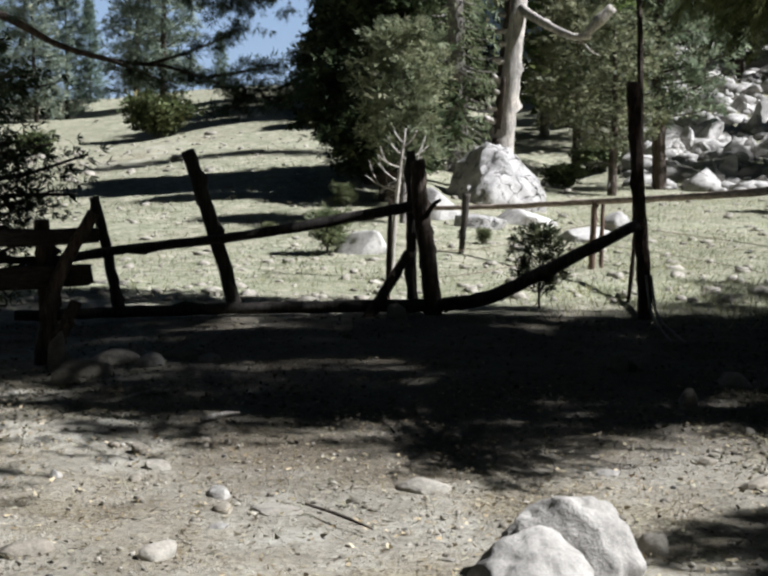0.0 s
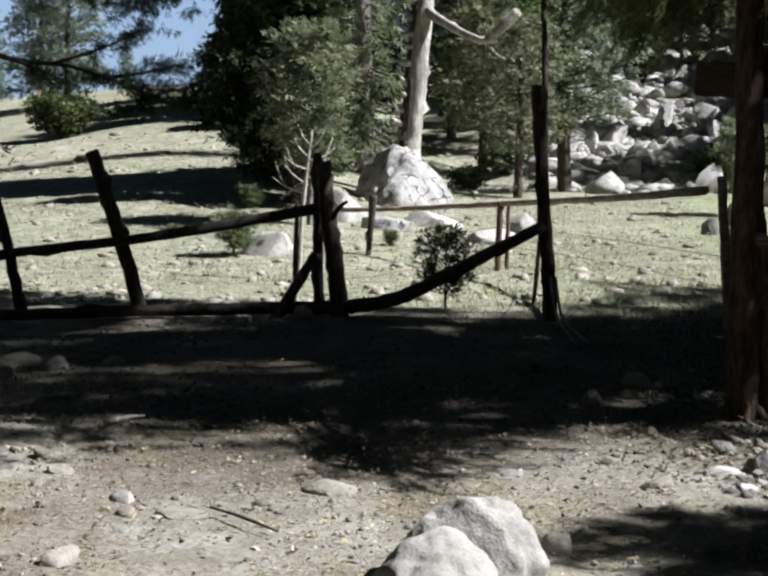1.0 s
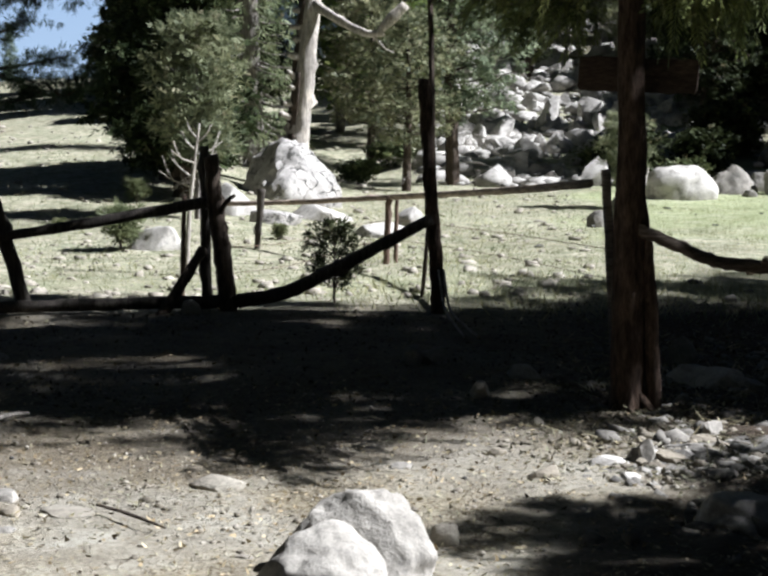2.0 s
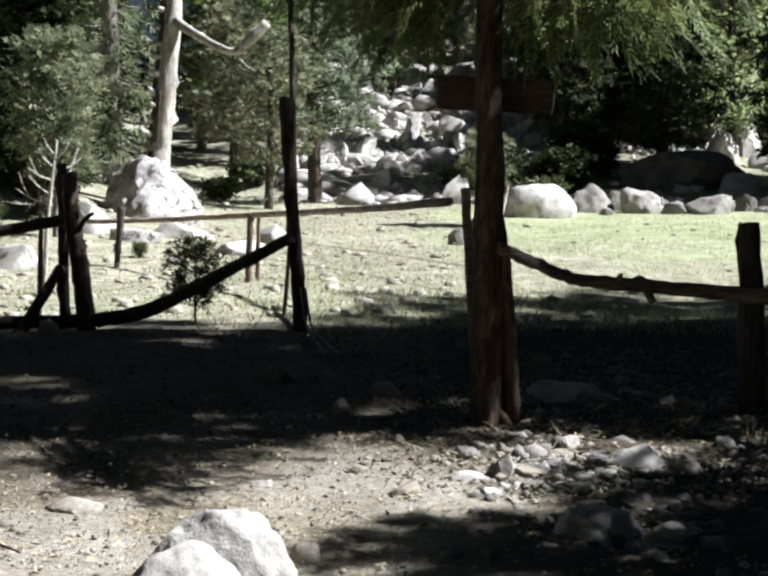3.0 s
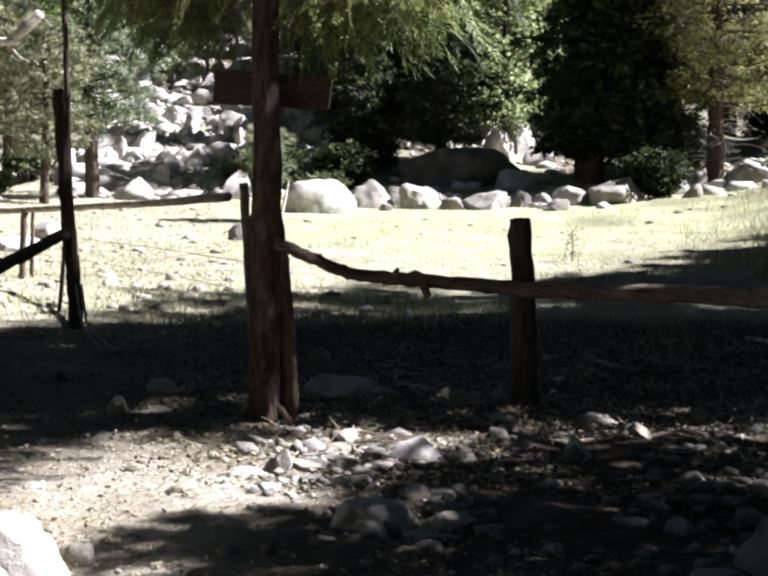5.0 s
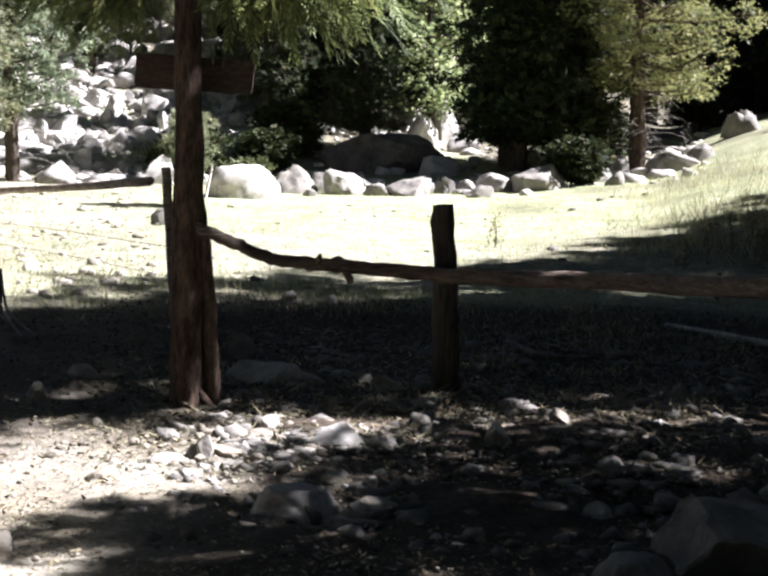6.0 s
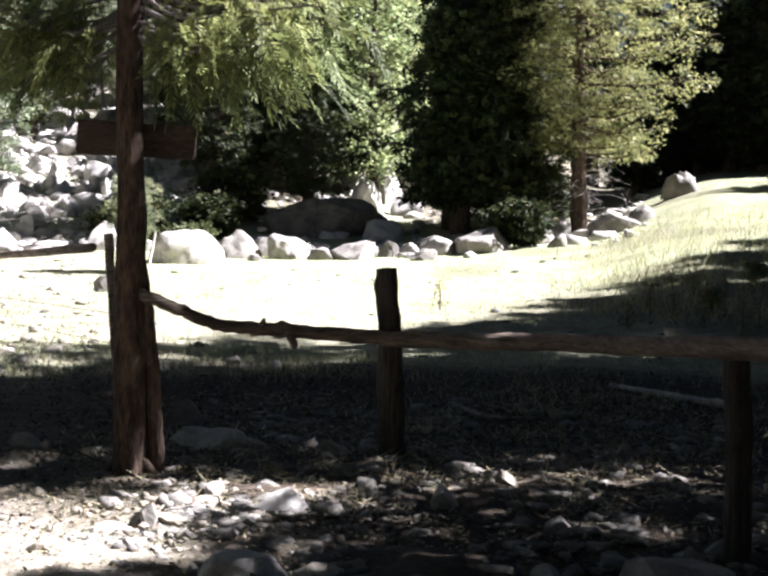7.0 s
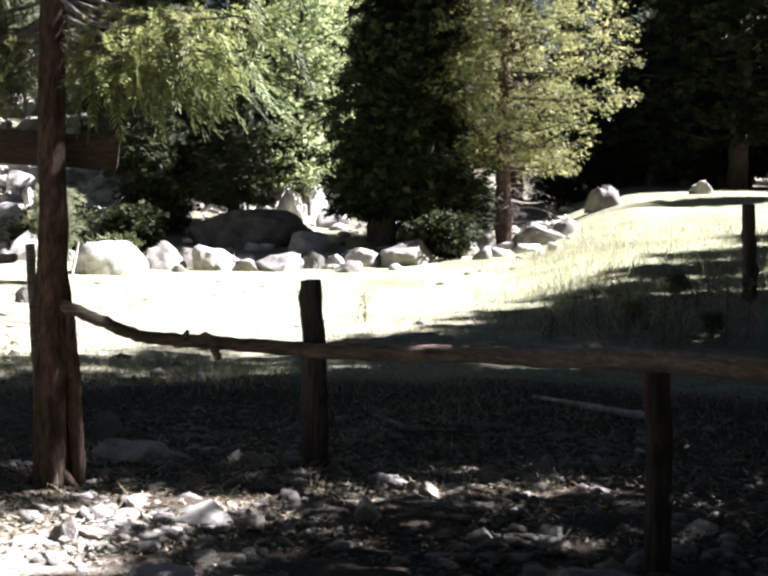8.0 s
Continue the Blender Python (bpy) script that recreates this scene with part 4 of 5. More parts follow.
PINELET = tagged(tree("young_pine", at(17.25, 29), 1.75, 0.035, 0.35, 0.55, 95, LEAF_GREY, BARK_GREY, limbs=40, clumps=6, k=9, spread=0.04, blade=(0.13, 0.006), shape="round", droop=-0.4, up=0.5),
                 "young grey-green pine behind the rear fence", "tree")


LACY = tagged(tree("cedar_tree", at(62, 23), 14, 0.28, 1.9, 2.3, 97, LEAF_DARK, BARK_DARK, limbs=90, clumps=6, k=7, spread=0.12, blade=(0.26, 0.03), droop=0.7, up=-0.05, shape="column", thin=0.55),
              "tall cedar out of view with a thin lacy crown, added for shade", "tree", "dark cedars")


def again(proto, bearing, dist, size=1.0, turn=0.0, sink=0.0):
    p = at(bearing, dist)
    p.z -= sink
    return copy_thing(proto, Matrix.Translation(p) @ pose(0, 0, 0, 0, 0, turn) @ Matrix.Scale(size, 4))


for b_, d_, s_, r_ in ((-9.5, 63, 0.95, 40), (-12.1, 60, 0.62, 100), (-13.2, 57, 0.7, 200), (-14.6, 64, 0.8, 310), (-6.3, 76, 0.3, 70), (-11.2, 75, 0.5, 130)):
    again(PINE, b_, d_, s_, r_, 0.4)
# those near bearing 0 are added, mostly hidden, to cast the slope's shadows
for b_, d_, s_, r_ in ((-1.2, 46.5, 1.0, 130), (-1.8, 49, 0.9, 200), (-1.4, 51.5, 1.0, 10), (-2.0, 54, 1.0, 90), (1.4, 43, 1.1, 20), (2.4, 46, 1.2, 70), (0.4, 48, 1.2, 150), (1.4, 40, 0.8, 177), (0.8, 43.5, 1.4, 277), (0.2, 25.5, 0.75, 30), (-0.3, 29, 1.0, 210), (18.4, 56, 0.9, 40), (19.2, 49, 0.7, 80), (20.6, 53, 0.9, 120), (18.5, 61, 1.1, 240), (21.9, 58, 1.0, 20)):
    again(DARKJ, b_, d_, s_, r_)
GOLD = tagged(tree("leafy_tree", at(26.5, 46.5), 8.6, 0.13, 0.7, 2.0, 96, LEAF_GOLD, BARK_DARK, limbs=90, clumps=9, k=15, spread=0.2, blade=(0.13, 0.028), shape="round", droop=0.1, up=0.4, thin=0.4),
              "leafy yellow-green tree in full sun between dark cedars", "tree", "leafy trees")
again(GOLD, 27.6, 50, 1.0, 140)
for b_, d_, s_, r_ in ((6.2, 48, 0.9, 250), (9.4, 52, 1.0, 80), (14.5, 60, 1.0, 30)):
    again(OAK, b_, d_, s_, r_)
for b_, d_, s_, r_ in ((31.2, 43, 0.9, 200), (39.6, 62, 1.1, 20), (41.4, 57, 1.0, 110), (43.2, 56, 1.1, 220), (45.0, 58, 1.0, 300),
                       (38.4, 70, 1.1, 10), (46.5, 56, 1.0, 150), (36.5, 68, 1.0, 250), (32.6, 62, 1.1, 15), 
                       (13.5, 50, 0.4, 145), (20.2, 44, 0.6, 245), (25.0, 62, 1.2, 60), (40.5, 78, 1.2, 60), (42.5, 80, 1.2, 90), (45.5, 76, 1.2, 160), (34.8, 75, 1.2, 160), (20.3, 62, 1.0, 99), (28.2, 70, 1.2, 200)):
    again(FIR, b_, d_, s_, r_)
for b_, d_, s_, r_ in ((39.2, 66, 1.0, 20), (40.6, 68, 1.0, 60), (41.9, 65, 1.1, 100), (43.6, 68, 1.0, 140), (44.9, 66, 1.1, 180), (46.2, 68, 1.0, 220), (42.8, 72, 1.2, 260), (47.8, 62, 1.1, 0)):
    again(FIR, b_, d_, s_, r_, 1.0)
for k_ in range(11):
    again(DARKJ, 36.6 + 1.15 * k_, 57 + 5 * (k_ * 7 % 4) / 3, 0.9 + 0.13 * (k_ * 5 % 4), 67 * k_, 0.3)
again(FIR, 23.9, 42.5, 0.52, 30)
for b_, d_, s_ in ((29.9, 41, 1.15), (31.2, 41.5, 1.35)):
    again(DARKJ, b_, d_, s_, 50 * b_)
for b_, d_, s_ in ((22.5, 46, 1.0), (21.3, 50, 1.1), (25.0, 48, 1.0), (19.6, 53, 1.2)):
    again(DARKJ, b_, d_, s_, 40 * b_)
for b_, d_, s_, r_ in ((7.4, 40, 0.7, 200), (15.6, 58, 0.7, 300), (12.2, 57, 0.6, 30), (17.0, 52, 0.6, 10), (10.6, 62, 0.8, 200), (14.2, 68, 0.8, 90), (21.9, 47, 0.8, 170), (9.8, 47, 0.9, 300), (8.8, 34, 0.6, 100)):
    again(GREYTREE, b_, d_, s_, r_)
for b_, d_, s_, r_ in ((10.6, 51, 1.5, 20), (11.6, 55, 1.9, 80), (12.7, 53, 1.5, 140), (13.9, 57, 2.1, 200), (14.9, 52, 1.6, 260), (16.0, 55, 1.8, 320), (17.2, 50, 1.5, 10), (12.0, 61, 2.2, 50), (15.2, 62, 2.2, 110), (10.2, 58, 2.0, 170), (16.8, 61, 2.2, 230)):
    again(PINELET, b_, d_, s_, r_)
for b_, d_, s_, r_ in ((6.9, 36, 0.5, 50), (8.2, 40, 0.6, 160), (16.3, 39, 0.6, 10), (-13.4, 40, 0.5, 100), (19.5, 38, 0.55, 30), (31.5, 40, 0.5, 60)):
    again(BUSH, b_, d_, s_, r_)
for b_, d_, s_, r_ in ((32.2, 37, 0.8, 300), (20.1, 39, 0.8, 70), (31.6, 41, 1.2, 50), (17.4, 38.5, 0.9, 0), (33.0, 43, 0.9, 0)):
    again(SHRUB, b_, d_, s_, r_)
for b_, d_, s_, r_ in ((-1.6, 24.5, 0.7, 90), (3.9, 20.5, 0.4, 120), (-4.5, 21, 0.35, 20), (39.6, 21, 0.6, 10), (42.6, 20, 0.6, 30), (41.2, 24, 0.7, 60)):
    again(SAGE, b_, d_, s_, r_)
# unseen trees added beside and behind the camera to shade the yard; places along and across the sun's way
def unseen_shade_tree(along, across, size, turn, proto=None):
    x, y = along * math.sin(sb) - across * math.cos(sb), along * math.cos(sb) + across * math.sin(sb)
    return again(proto or FIR, math.degrees(math.atan2(x, y)), math.hypot(x, y), size, turn)


# unseen copies under the meadow cedar's label; those behind only block skylight
for a_, c_, s_, r_ in ((7.2, 3.7, 0.7, 60), (11.5, 4.2, 0.85, 300),
                       (5.0, 0.6, 0.6, 100), (10, 0, 0.9, 10), (4, -4, 0.8, 50), (-3, -6, 0.9, 120), (-9, -3, 0.8, 210), (9, -5, 1.0, 77), (0, -10, 1.0, 40), (-12, 3, 0.7, 30),
                       (17, 17, 0.78, 60), (19, 18.5, 0.75, 150), (21.5, 20, 0.83, 200), (23, 21.5, 0.8, 35), (25.5, 23.5, 0.8, 85), (28.5, 25.5, 0.85, 145), (32, 27.8, 0.85, 250), (35.5, 30.5, 0.85, 20), (37, 36.5, 1.0, 70), (-4, -2.5, 1.3, 10), (1.5, -2.8, 1.2, 190), (6, -3, 1.3, 100), (-8, 0, 1.2, 44), (-10, 5.5, 1.2, 80), (15, 3, 1.2, 15), (-8, -9, 1.1, 15), (6, -11, 1.2, 66), (-14, -6, 1.1, 15)):
    unseen_shade_tree(a_, c_, s_, r_)
for a_, c_, s_, r_ in ((9.5, 8.75, 0.95, 110), (7.0, 5.5, 0.49, 140), (7.0, 5.95, 0.49, 40), (13.3, 10.4, 1.45, 300), (15, 10.9, 1.2, 5), (18.5, 13.4, 1.3, 90), (19.0, 15.2, 1.25, 250), (16.5, 11.8, 1.75, 45)):
    unseen_shade_tree(a_, c_, s_, r_, AIRY)
for a_, c_, s_, r_ in ((7.5, 7.3, 0.4, 20), (8.0, 6.6, 0.48, 25), (5.6, 5.1, 0.38, 40), (8.6, 8.2, 0.5, 95), (7.0, 6.9, 0.42, 250), (11.5, 9.6, 1.0, 210), (14, 12.6, 1.2, 30), (19.5, 16.3, 1.15, 75), (15, 6.1, 0.95, 160)):
    unseen_shade_tree(a_, c_, s_, r_, LACY)

def pebbles(name, count, span, reach, sizes, mat, seed, label, bias=1.0, heap=False):
    rng = np.random.default_rng(seed)
    phi = (1 + 5 ** 0.5) / 2
    ico = np.array([(0, 1, phi), (0, -1, phi), (0, 1, -phi), (0, -1, -phi), (1, phi, 0), (-1, phi, 0), (1, -phi, 0), (-1, -phi, 0), (phi, 0, 1), (-phi, 0, 1), (phi, 0, -1), (-phi, 0, -1)]) / 1.9
    hull = [(a, b, c) for a in range(12) for b in range(a + 1, 12) for c in range(b + 1, 12)
            if all(abs(np.linalg.norm(ico[p] - ico[q]) - 2 / 1.9) < 0.01 for p, q in ((a, b), (b, c), (a, c)))]
    hull = np.array([t if np.dot(np.cross(ico[t[1]] - ico[t[0]], ico[t[2]] - ico[t[0]]), ico[t[0]]) > 0 else (t[0], t[2], t[1]) for t in hull])
    b = rng.uniform(*span, count)
    d = reach[0] + (reach[1] - reach[0]) * rng.uniform(0, 1, count) ** bias
    if heap:
        b = rng.normal((span[0] + span[1]) / 2, (span[1] - span[0]) / 5, count)
        d = rng.normal((reach[0] + reach[1]) / 2, (reach[1] - reach[0]) / 5, count)
    x, y = d * np.sin(np.radians(b)), d * np.cos(np.radians(b))
    s = sizes[0] + (sizes[1] - sizes[0]) * rng.uniform(0, 1, count) ** 5
    v = ico[None] * (1 + rng.normal(0, 0.27, (count, 12, 1)))
    v = v * np.stack([s * rng.uniform(0.7, 1.4, count), s * rng.uniform(0.7, 1.3, count), s * rng.uniform(0.35, 0.8, count)], -1)[:, None]
    a = rng.uniform(0, 6.28, count)
    c, sn = np.cos(a)[:, None], np.sin(a)[:, None]
    v = np.stack([v[..., 0] * c - v[..., 1] * sn, v[..., 0] * sn + v[..., 1] * c, v[..., 2]], -1)
    v = v + np.stack([x, y, rise(x, y) + s * 0.03], -1)[:, None]
    f = (hull[None] + 12 * np.arange(count)[:, None, None]).reshape(-1, 3)
    return tagged(sheet(name, v.reshape(-1, 3), f, mat), label, "stones", kind="stuff")


# ---- rocks ----
FRONT = rock(at(7.05, 5.32), (0.68, 0.58, 0.28), 190, GRANITE_MID, "broad pale granite rock bedded in the dusty ground", turn=110, rough=0.26, cut=0.6, facet=0.5, level=5, crisp=40, taper=0.15)
LOBE = rock_mesh((0.6, 0.42, 0.2), 191, GRANITE_MID, name="lobe", rough=0.2, cut=0.7, facet=0.45, level=5, crisp=40, taper=0.1)
LOBE.parent = FRONT
LOBE.matrix_basis = FRONT.matrix_basis.inverted() @ Matrix.Translation(at(6.1, 5.12)) @ pose(0, 0, 0, 0, 0, 30)
rock(at(10.72, 5.72), (0.13, 0.12, 0.1), 91, STONE_PALE, "small rounded tan stone beside the pale rock", name="stone", category="stone", level=3)
rock(at(1.6, 6.75), (0.26, 0.22, 0.06), 92, STONE_PALE, "flat pale stone almost buried in the dust", name="stone", category="stone", level=3)
rock(at(22.3, 6.2), (0.42, 0.3, 0.13), 93, GRANITE, "low pale rock in dappled shade", turn=10, rough=0.3, cut=0.6, level=5)
rock(at(39.4, 5.85), (0.95, 0.7, 0.22), 94, GRANITE_GREY, "large dark boulder half in the shade below the rail", turn=-25, rough=0.25, cut=0.35, facet=0.68, crisp=22)
rock(at(35.6, 5.3), (0.36, 0.34, 0.14), 294, GRANITE_GREY, "rounded dark rock before the large boulder", turn=15, rough=0.2, cut=0.6)
rock(at(20.9, 9.6), (0.62, 0.4, 0.17), 95, GRANITE, "flat grey rock lying behind the cedar", turn=-15, rough=0.3, cut=0.45, facet=0.6, crisp=24)
rock(at(19.6, 10.7), (0.25, 0.2, 0.2), 96, GRANITE_GREY, "grey rock behind the cedar", name="stone", category="stone", level=3)
rock(at(9.9, 10.3), (0.28, 0.2, 0.12), 97, GRANITE_GREY, "flat stone in the shade before the fence", name="stone", category="stone", level=3)
rock(at(9.2, 10.2), (0.16, 0.16, 0.14), 98, GRANITE_GREY, "stone in the shade before the fence", name="stone", category="stone", level=3)
rock(at(19.3, 33), (1.6, 1.35, 0.72), 104, GRANITE, "big smooth white boulder at the meadow's edge", rough=0.15, facet=0.32, cut=0.8, crisp=45)
# shade under the trees is put into this boulder's dark stone
rock(at(24.0, 41), (3.9, 2.6, 0.95), 101, STONE_DARK, "huge boulder under the trees, its shade put into the stone colour", rough=0.25, cut=0.5, facet=0.6, crisp=26)
for k_, (b_, d_, w_, h_) in enumerate(((21.3, 34.6, 1.15, 0.52), (23.2, 35.0, 1.25, 0.58), (25.7, 34.6, 1.5, 0.42), (24.5, 34.3, 0.7, 0.3), (22.3, 36.5, 0.8, 0.45), (21.9, 33.6, 0.35, 0.16), (30.6, 36.5, 1.9, 0.62), (29.0, 36.5, 1.2, 0.4),
                                       (35.9, 40, 1.5, 0.55), (36.8, 40.5, 0.9, 0.4), (32.8, 38.5, 1.3, 0.45), (33.6, 39.5, 1.0, 0.5), (38.2, 45, 1.1, 0.6), (41.9, 49, 0.7, 0.4), (20.2, 33.6, 0.4, 0.25), (27.0, 36, 0.6, 0.3), (27.9, 36.5, 0.8, 0.3), (16.9, 27, 0.4, 0.35), (16.2, 25, 0.35, 0.25))):
    rock(at(b_, d_), (w_, w_ * 0.8, h_), 430 + k_, (GRANITE_GREY, GRANITE_MID, GRANITE_GREY)[k_ % 3], "granite boulder along the meadow's edge", turn=40 * k_, group="boulders along the meadow", level=4, cut=0.6, facet=0.45, rough=0.3, crisp=36)
for k_, (b_, d_, w_, h_) in enumerate(((26.2, 46, 1.6, 0.9), (27.0, 48, 1.4, 1.0), (27.6, 45, 1.1, 0.6), (25.6, 49, 1.5, 1.1), (26.7, 51, 1.8, 1.3), (28.0, 50, 1.4, 1.0), (25.2, 45, 0.9, 0.5), (27.4, 53, 1.8, 1.4), (20.6, 41, 1.1, 0.8), (21.8, 43, 1.2, 0.9), (19.4, 41, 1.0, 0.7))):
    rock(at(b_, d_), (w_, w_ * 0.8, h_), 470 + k_, GRANITE, "pale boulder in the gap between the trees", turn=70 * k_, group="boulders in the wood", level=3, cut=0.42, facet=0.6, rough=0.3, crisp=26)
shapes_ = [rock(at(11 + k_ * 1.1, 41 + (k_ * 3 % 7) * 1.6), (1, 0.85, 0.8), 140 + k_, GRANITE, "broken pale boulder of the rock slide", turn=50 * k_, group="rocks of the slide", level=3, facet=0.68, cut=0.32, rough=0.16, crisp=18) for k_ in range(7)]
rng_ = np.random.default_rng(9)
for k_ in range(300):
    b_, d_ = rng_.uniform(10.4, 18.6), rng_.uniform(37, 56)
    if rng_.uniform() < 0.15:
        b_ = rng_.uniform(18, 28)
    s_ = rng_.gamma(1.8, 0.2) + 0.18
    m_ = Matrix.Translation(at(b_, d_)) @ pose(0, 0, 0, *rng_.uniform(-25, 25, 2), rng_.uniform(0, 360)) @ Matrix.Diagonal((s_, s_ * rng_.uniform(0.7, 1.2), s_ * rng_.uniform(0.45, 0.9), 1))
    copy_thing(shapes_[k_ % 7], m_)
pebbles("slide_rubble", 2600, (9.5, 19.5), (36.5, 72), (0.1, 0.55), GRANITE, 205, "broken pale stones between the boulders of the slide")
pebbles("wood_edge_rubble", 500, (19, 37), (36, 52), (0.08, 0.4), GRANITE, 206, "pale stones scattered under the trees")
edge_ = [rock(at(20.5 + k_ * 3.3, 35.6 + (k_ * 3 % 5) * 0.4), (0.8, 0.65, 0.36), 340 + k_, GRANITE_SPOT if k_ % 2 else GRANITE_GREY, "grey granite rock among the boulders of the meadow's edge", turn=50 * k_, group="boulders along the meadow", level=3, facet=0.6, cut=0.42, rough=0.3, crisp=24) for k_ in range(5)]
for k_ in range(20):
    b_ = rng_.uniform(19.6, 31.5)
    s_ = rng_.gamma(2.5, 0.14) + 0.2
    m_ = Matrix.Translation(at(b_, 34.2 + abs(rng_.normal(0, 1.6)))) @ pose(0, 0, 0, *rng_.uniform(-20, 20, 2), rng_.uniform(0, 360)) @ Matrix.Diagonal((s_ * rng_.uniform(1.0, 1.6), s_, s_ * rng_.uniform(0.4, 0.8), 1))
    copy_thing(edge_[k_ % 5], m_)
small_ = [rock(at(18.5 + (k_ * 7 % 9) * 2.3, 7.2 + (k_ * 5 % 9) * 0.34), (0.19, 0.14, 0.11), 160 + k_, (GRANITE_GREY, STONE_TAN, GRANITE, STONE_PALE, GRANITE_MID)[k_ % 5], "loose angular stone on the rubble bank", turn=50 * k_, name="stone", category="stone", group="stones of the rubble bank", level=3, facet=0.7, cut=0.34 + 0.05 * (k_ % 4), rough=0.3, crisp=20)
          for k_ in range(12)]
for k_ in range(285):
    b_, d_ = rng_.uniform(17.5, 43), rng_.uniform(5.6, 10.8)
    if k_ < 130:
        q_ = rng_.uniform(0, 1)
        b_, d_ = 16.8 + 7.0 * q_ + rng_.normal(0, 0.5), 6.75 + 1.2 * q_ + rng_.normal(0, 0.22)
    s_ = rng_.gamma(1.5, 0.24) + 0.25
    m_ = Matrix.Translation(at(b_, d_) - Vector((0, 0, 0.02 * s_))) @ pose(0, 0, 0, *rng_.uniform(-13, 13, 2), rng_.uniform(0, 360)) @ Matrix.Diagonal((s_ * rng_.uniform(0.9, 1.7), s_ * rng_.uniform(0.8, 1.3), s_ * rng_.uniform(0.3, 0.6), 1))
    copy_thing(small_[k_ % 12], m_)


for k_, (b_, d_, w_, h_) in enumerate(((-13.9, 5.75, 0.24, 0.07), (-8.9, 5.65, 0.2, 0.05), (-6.5, 6.6, 0.16, 0.05), (-11.6, 10.3, 0.5, 0.1), (-10.4, 10.7, 0.42, 0.09), (-9.1, 10.5, 0.38, 0.08), (-7.9, 10.9, 0.4, 0.07),
                                       (-12.4, 9.9, 0.3, 0.08), (-6.9, 10.6, 0.25, 0.06), (-6.4, 6.35, 0.15, 0.035), (-4.2, 6.3, 0.3, 0.02), (-6.6, 6.0, 0.1, 0.03), (-9.6, 7.6, 0.12, 0.05), (-8.9, 7.2, 0.16, 0.05), (-12.8, 7.0, 0.09, 0.05), (-9.8, 6.9, 0.07, 0.05), (2.6, 5.5, 0.12, 0.02), (8.8, 7.1, 0.12, 0.03), (12.6, 7.4, 0.14, 0.04), (14.2, 8.1, 0.1, 0.04), (0.5, 12.9, 0.2, 0.14), (14.6, 6.9, 0.2, 0.06), (11.9, 9.0, 0.22, 0.1), (13.6, 9.7, 0.26, 0.1))):
    rock(at(b_, d_), (w_, w_ * 0.75, h_), 270 + k_, (STONE_TAN, STONE_PALE, GRANITE_MID)[k_ % 3], "weathered stone bedded in the dusty yard", turn=53 * k_, name="stone", category="stone", group="stones in the yard", level=3, cut=0.5)


# ---- what lies about in numbers: pebbles, litter, grass ----
pebbles("pebbles", 1500, (-19, 46), (4.4, 9.5), (0.004, 0.03), STONE_TAN, 200, "small tan pebbles strewn over the dust")
pebbles("slope_stones", 2600, (-18, 16), (14.5, 40), (0.02, 0.1), STONE_PALE, 201, "pale stones strewn over the dry slope", 1.4)
pebbles("slope_rocks", 70, (-13.5, -6), (31, 42), (0.06, 0.24), STONE_PALE, 203, "flat pale rocks bare on the slope")
pebbles("gravel", 900, (14, 29), (6.6, 8.6), (0.006, 0.045), STONE_TAN, 204, "broken gravel at the foot of the rubble bank", heap=True)
pebbles("meadow_stones", 220, (13, 43), (15.5, 34), (0.015, 0.09), STONE_DARK, 209, "small dark stones and clods in the meadow")
pebbles("rubble", 2400, (16, 46), (5.6, 12), (0.012, 0.08), GRANITE_GREY, 202, "grey rubble on the shaded bank")


def strewn(name, count, span, reach, length, width, mat, seed, label, upright=0.0, bias=1.0, lift=0.01, category="litter"):
    rng = np.random.default_rng(seed)
    b = rng.uniform(*span, count)
    d = reach[0] + (reach[1] - reach[0]) * rng.uniform(0, 1, count) ** bias
    clump = np.array([noise.noise(Vector((q * 0.35 + 3, w * 0.5, seed))) for q, w in zip(b * d * 0.03, d)])
    keep = clump > rng.uniform(-0.7, 0.35, count)
    near = 0.25 * (reach[1] - reach[0])
    keep &= smooth(0, 4.5, np.minimum(b - span[0], span[1] - b)) * smooth(0, near, d - reach[0] + 1e-6 + (near if reach[0] < 5 else 0)) > rng.uniform(0, 1, count)
    b, d = b[keep], d[keep]
    n = len(b)
    x, y = d * np.sin(np.radians(b)), d * np.cos(np.radians(b))
    c = np.stack([x, y, rise(x, y) + lift], -1)
    di = rng.normal(0, 1, (n, 3)) * (1, 1, 0.25)
    di[:, 2] = np.abs(di[:, 2]) + upright
    di /= np.linalg.norm(di, axis=1)[:, None]
    s = np.cross(di, rng.normal(0, 1, (n, 3)) * ((1, 1, 0.2) if upright else (0.2, 0.2, 1)))
    s /= np.linalg.norm(s, axis=1)[:, None] + 1e-9
    L, W = length * rng.uniform(0.5, 1.4, (n, 1)), width * rng.uniform(0.6, 1.3, (n, 1))
    v = np.stack([c - s * W, c + s * W, c + di * L * 0.6 + s * W * 0.7, c + di * L - s * W * 0.1], 1).reshape(-1, 3)
    return tagged(sheet(name, v, np.arange(n * 4).reshape(n, 4), mat), label, category, kind="stuff")


pebbles("dust_crumbs", 4500, (-19, 30), (4.8, 9.2), (0.004, 0.017), STONE_PALE, 207, "crumbs of stone and earth in the dust")
pebbles("dark_crumbs", 500, (-19, 34), (4.8, 9.6), (0.004, 0.016), STONE_DARK, 208, "dark crumbs of earth and bark in the dust")
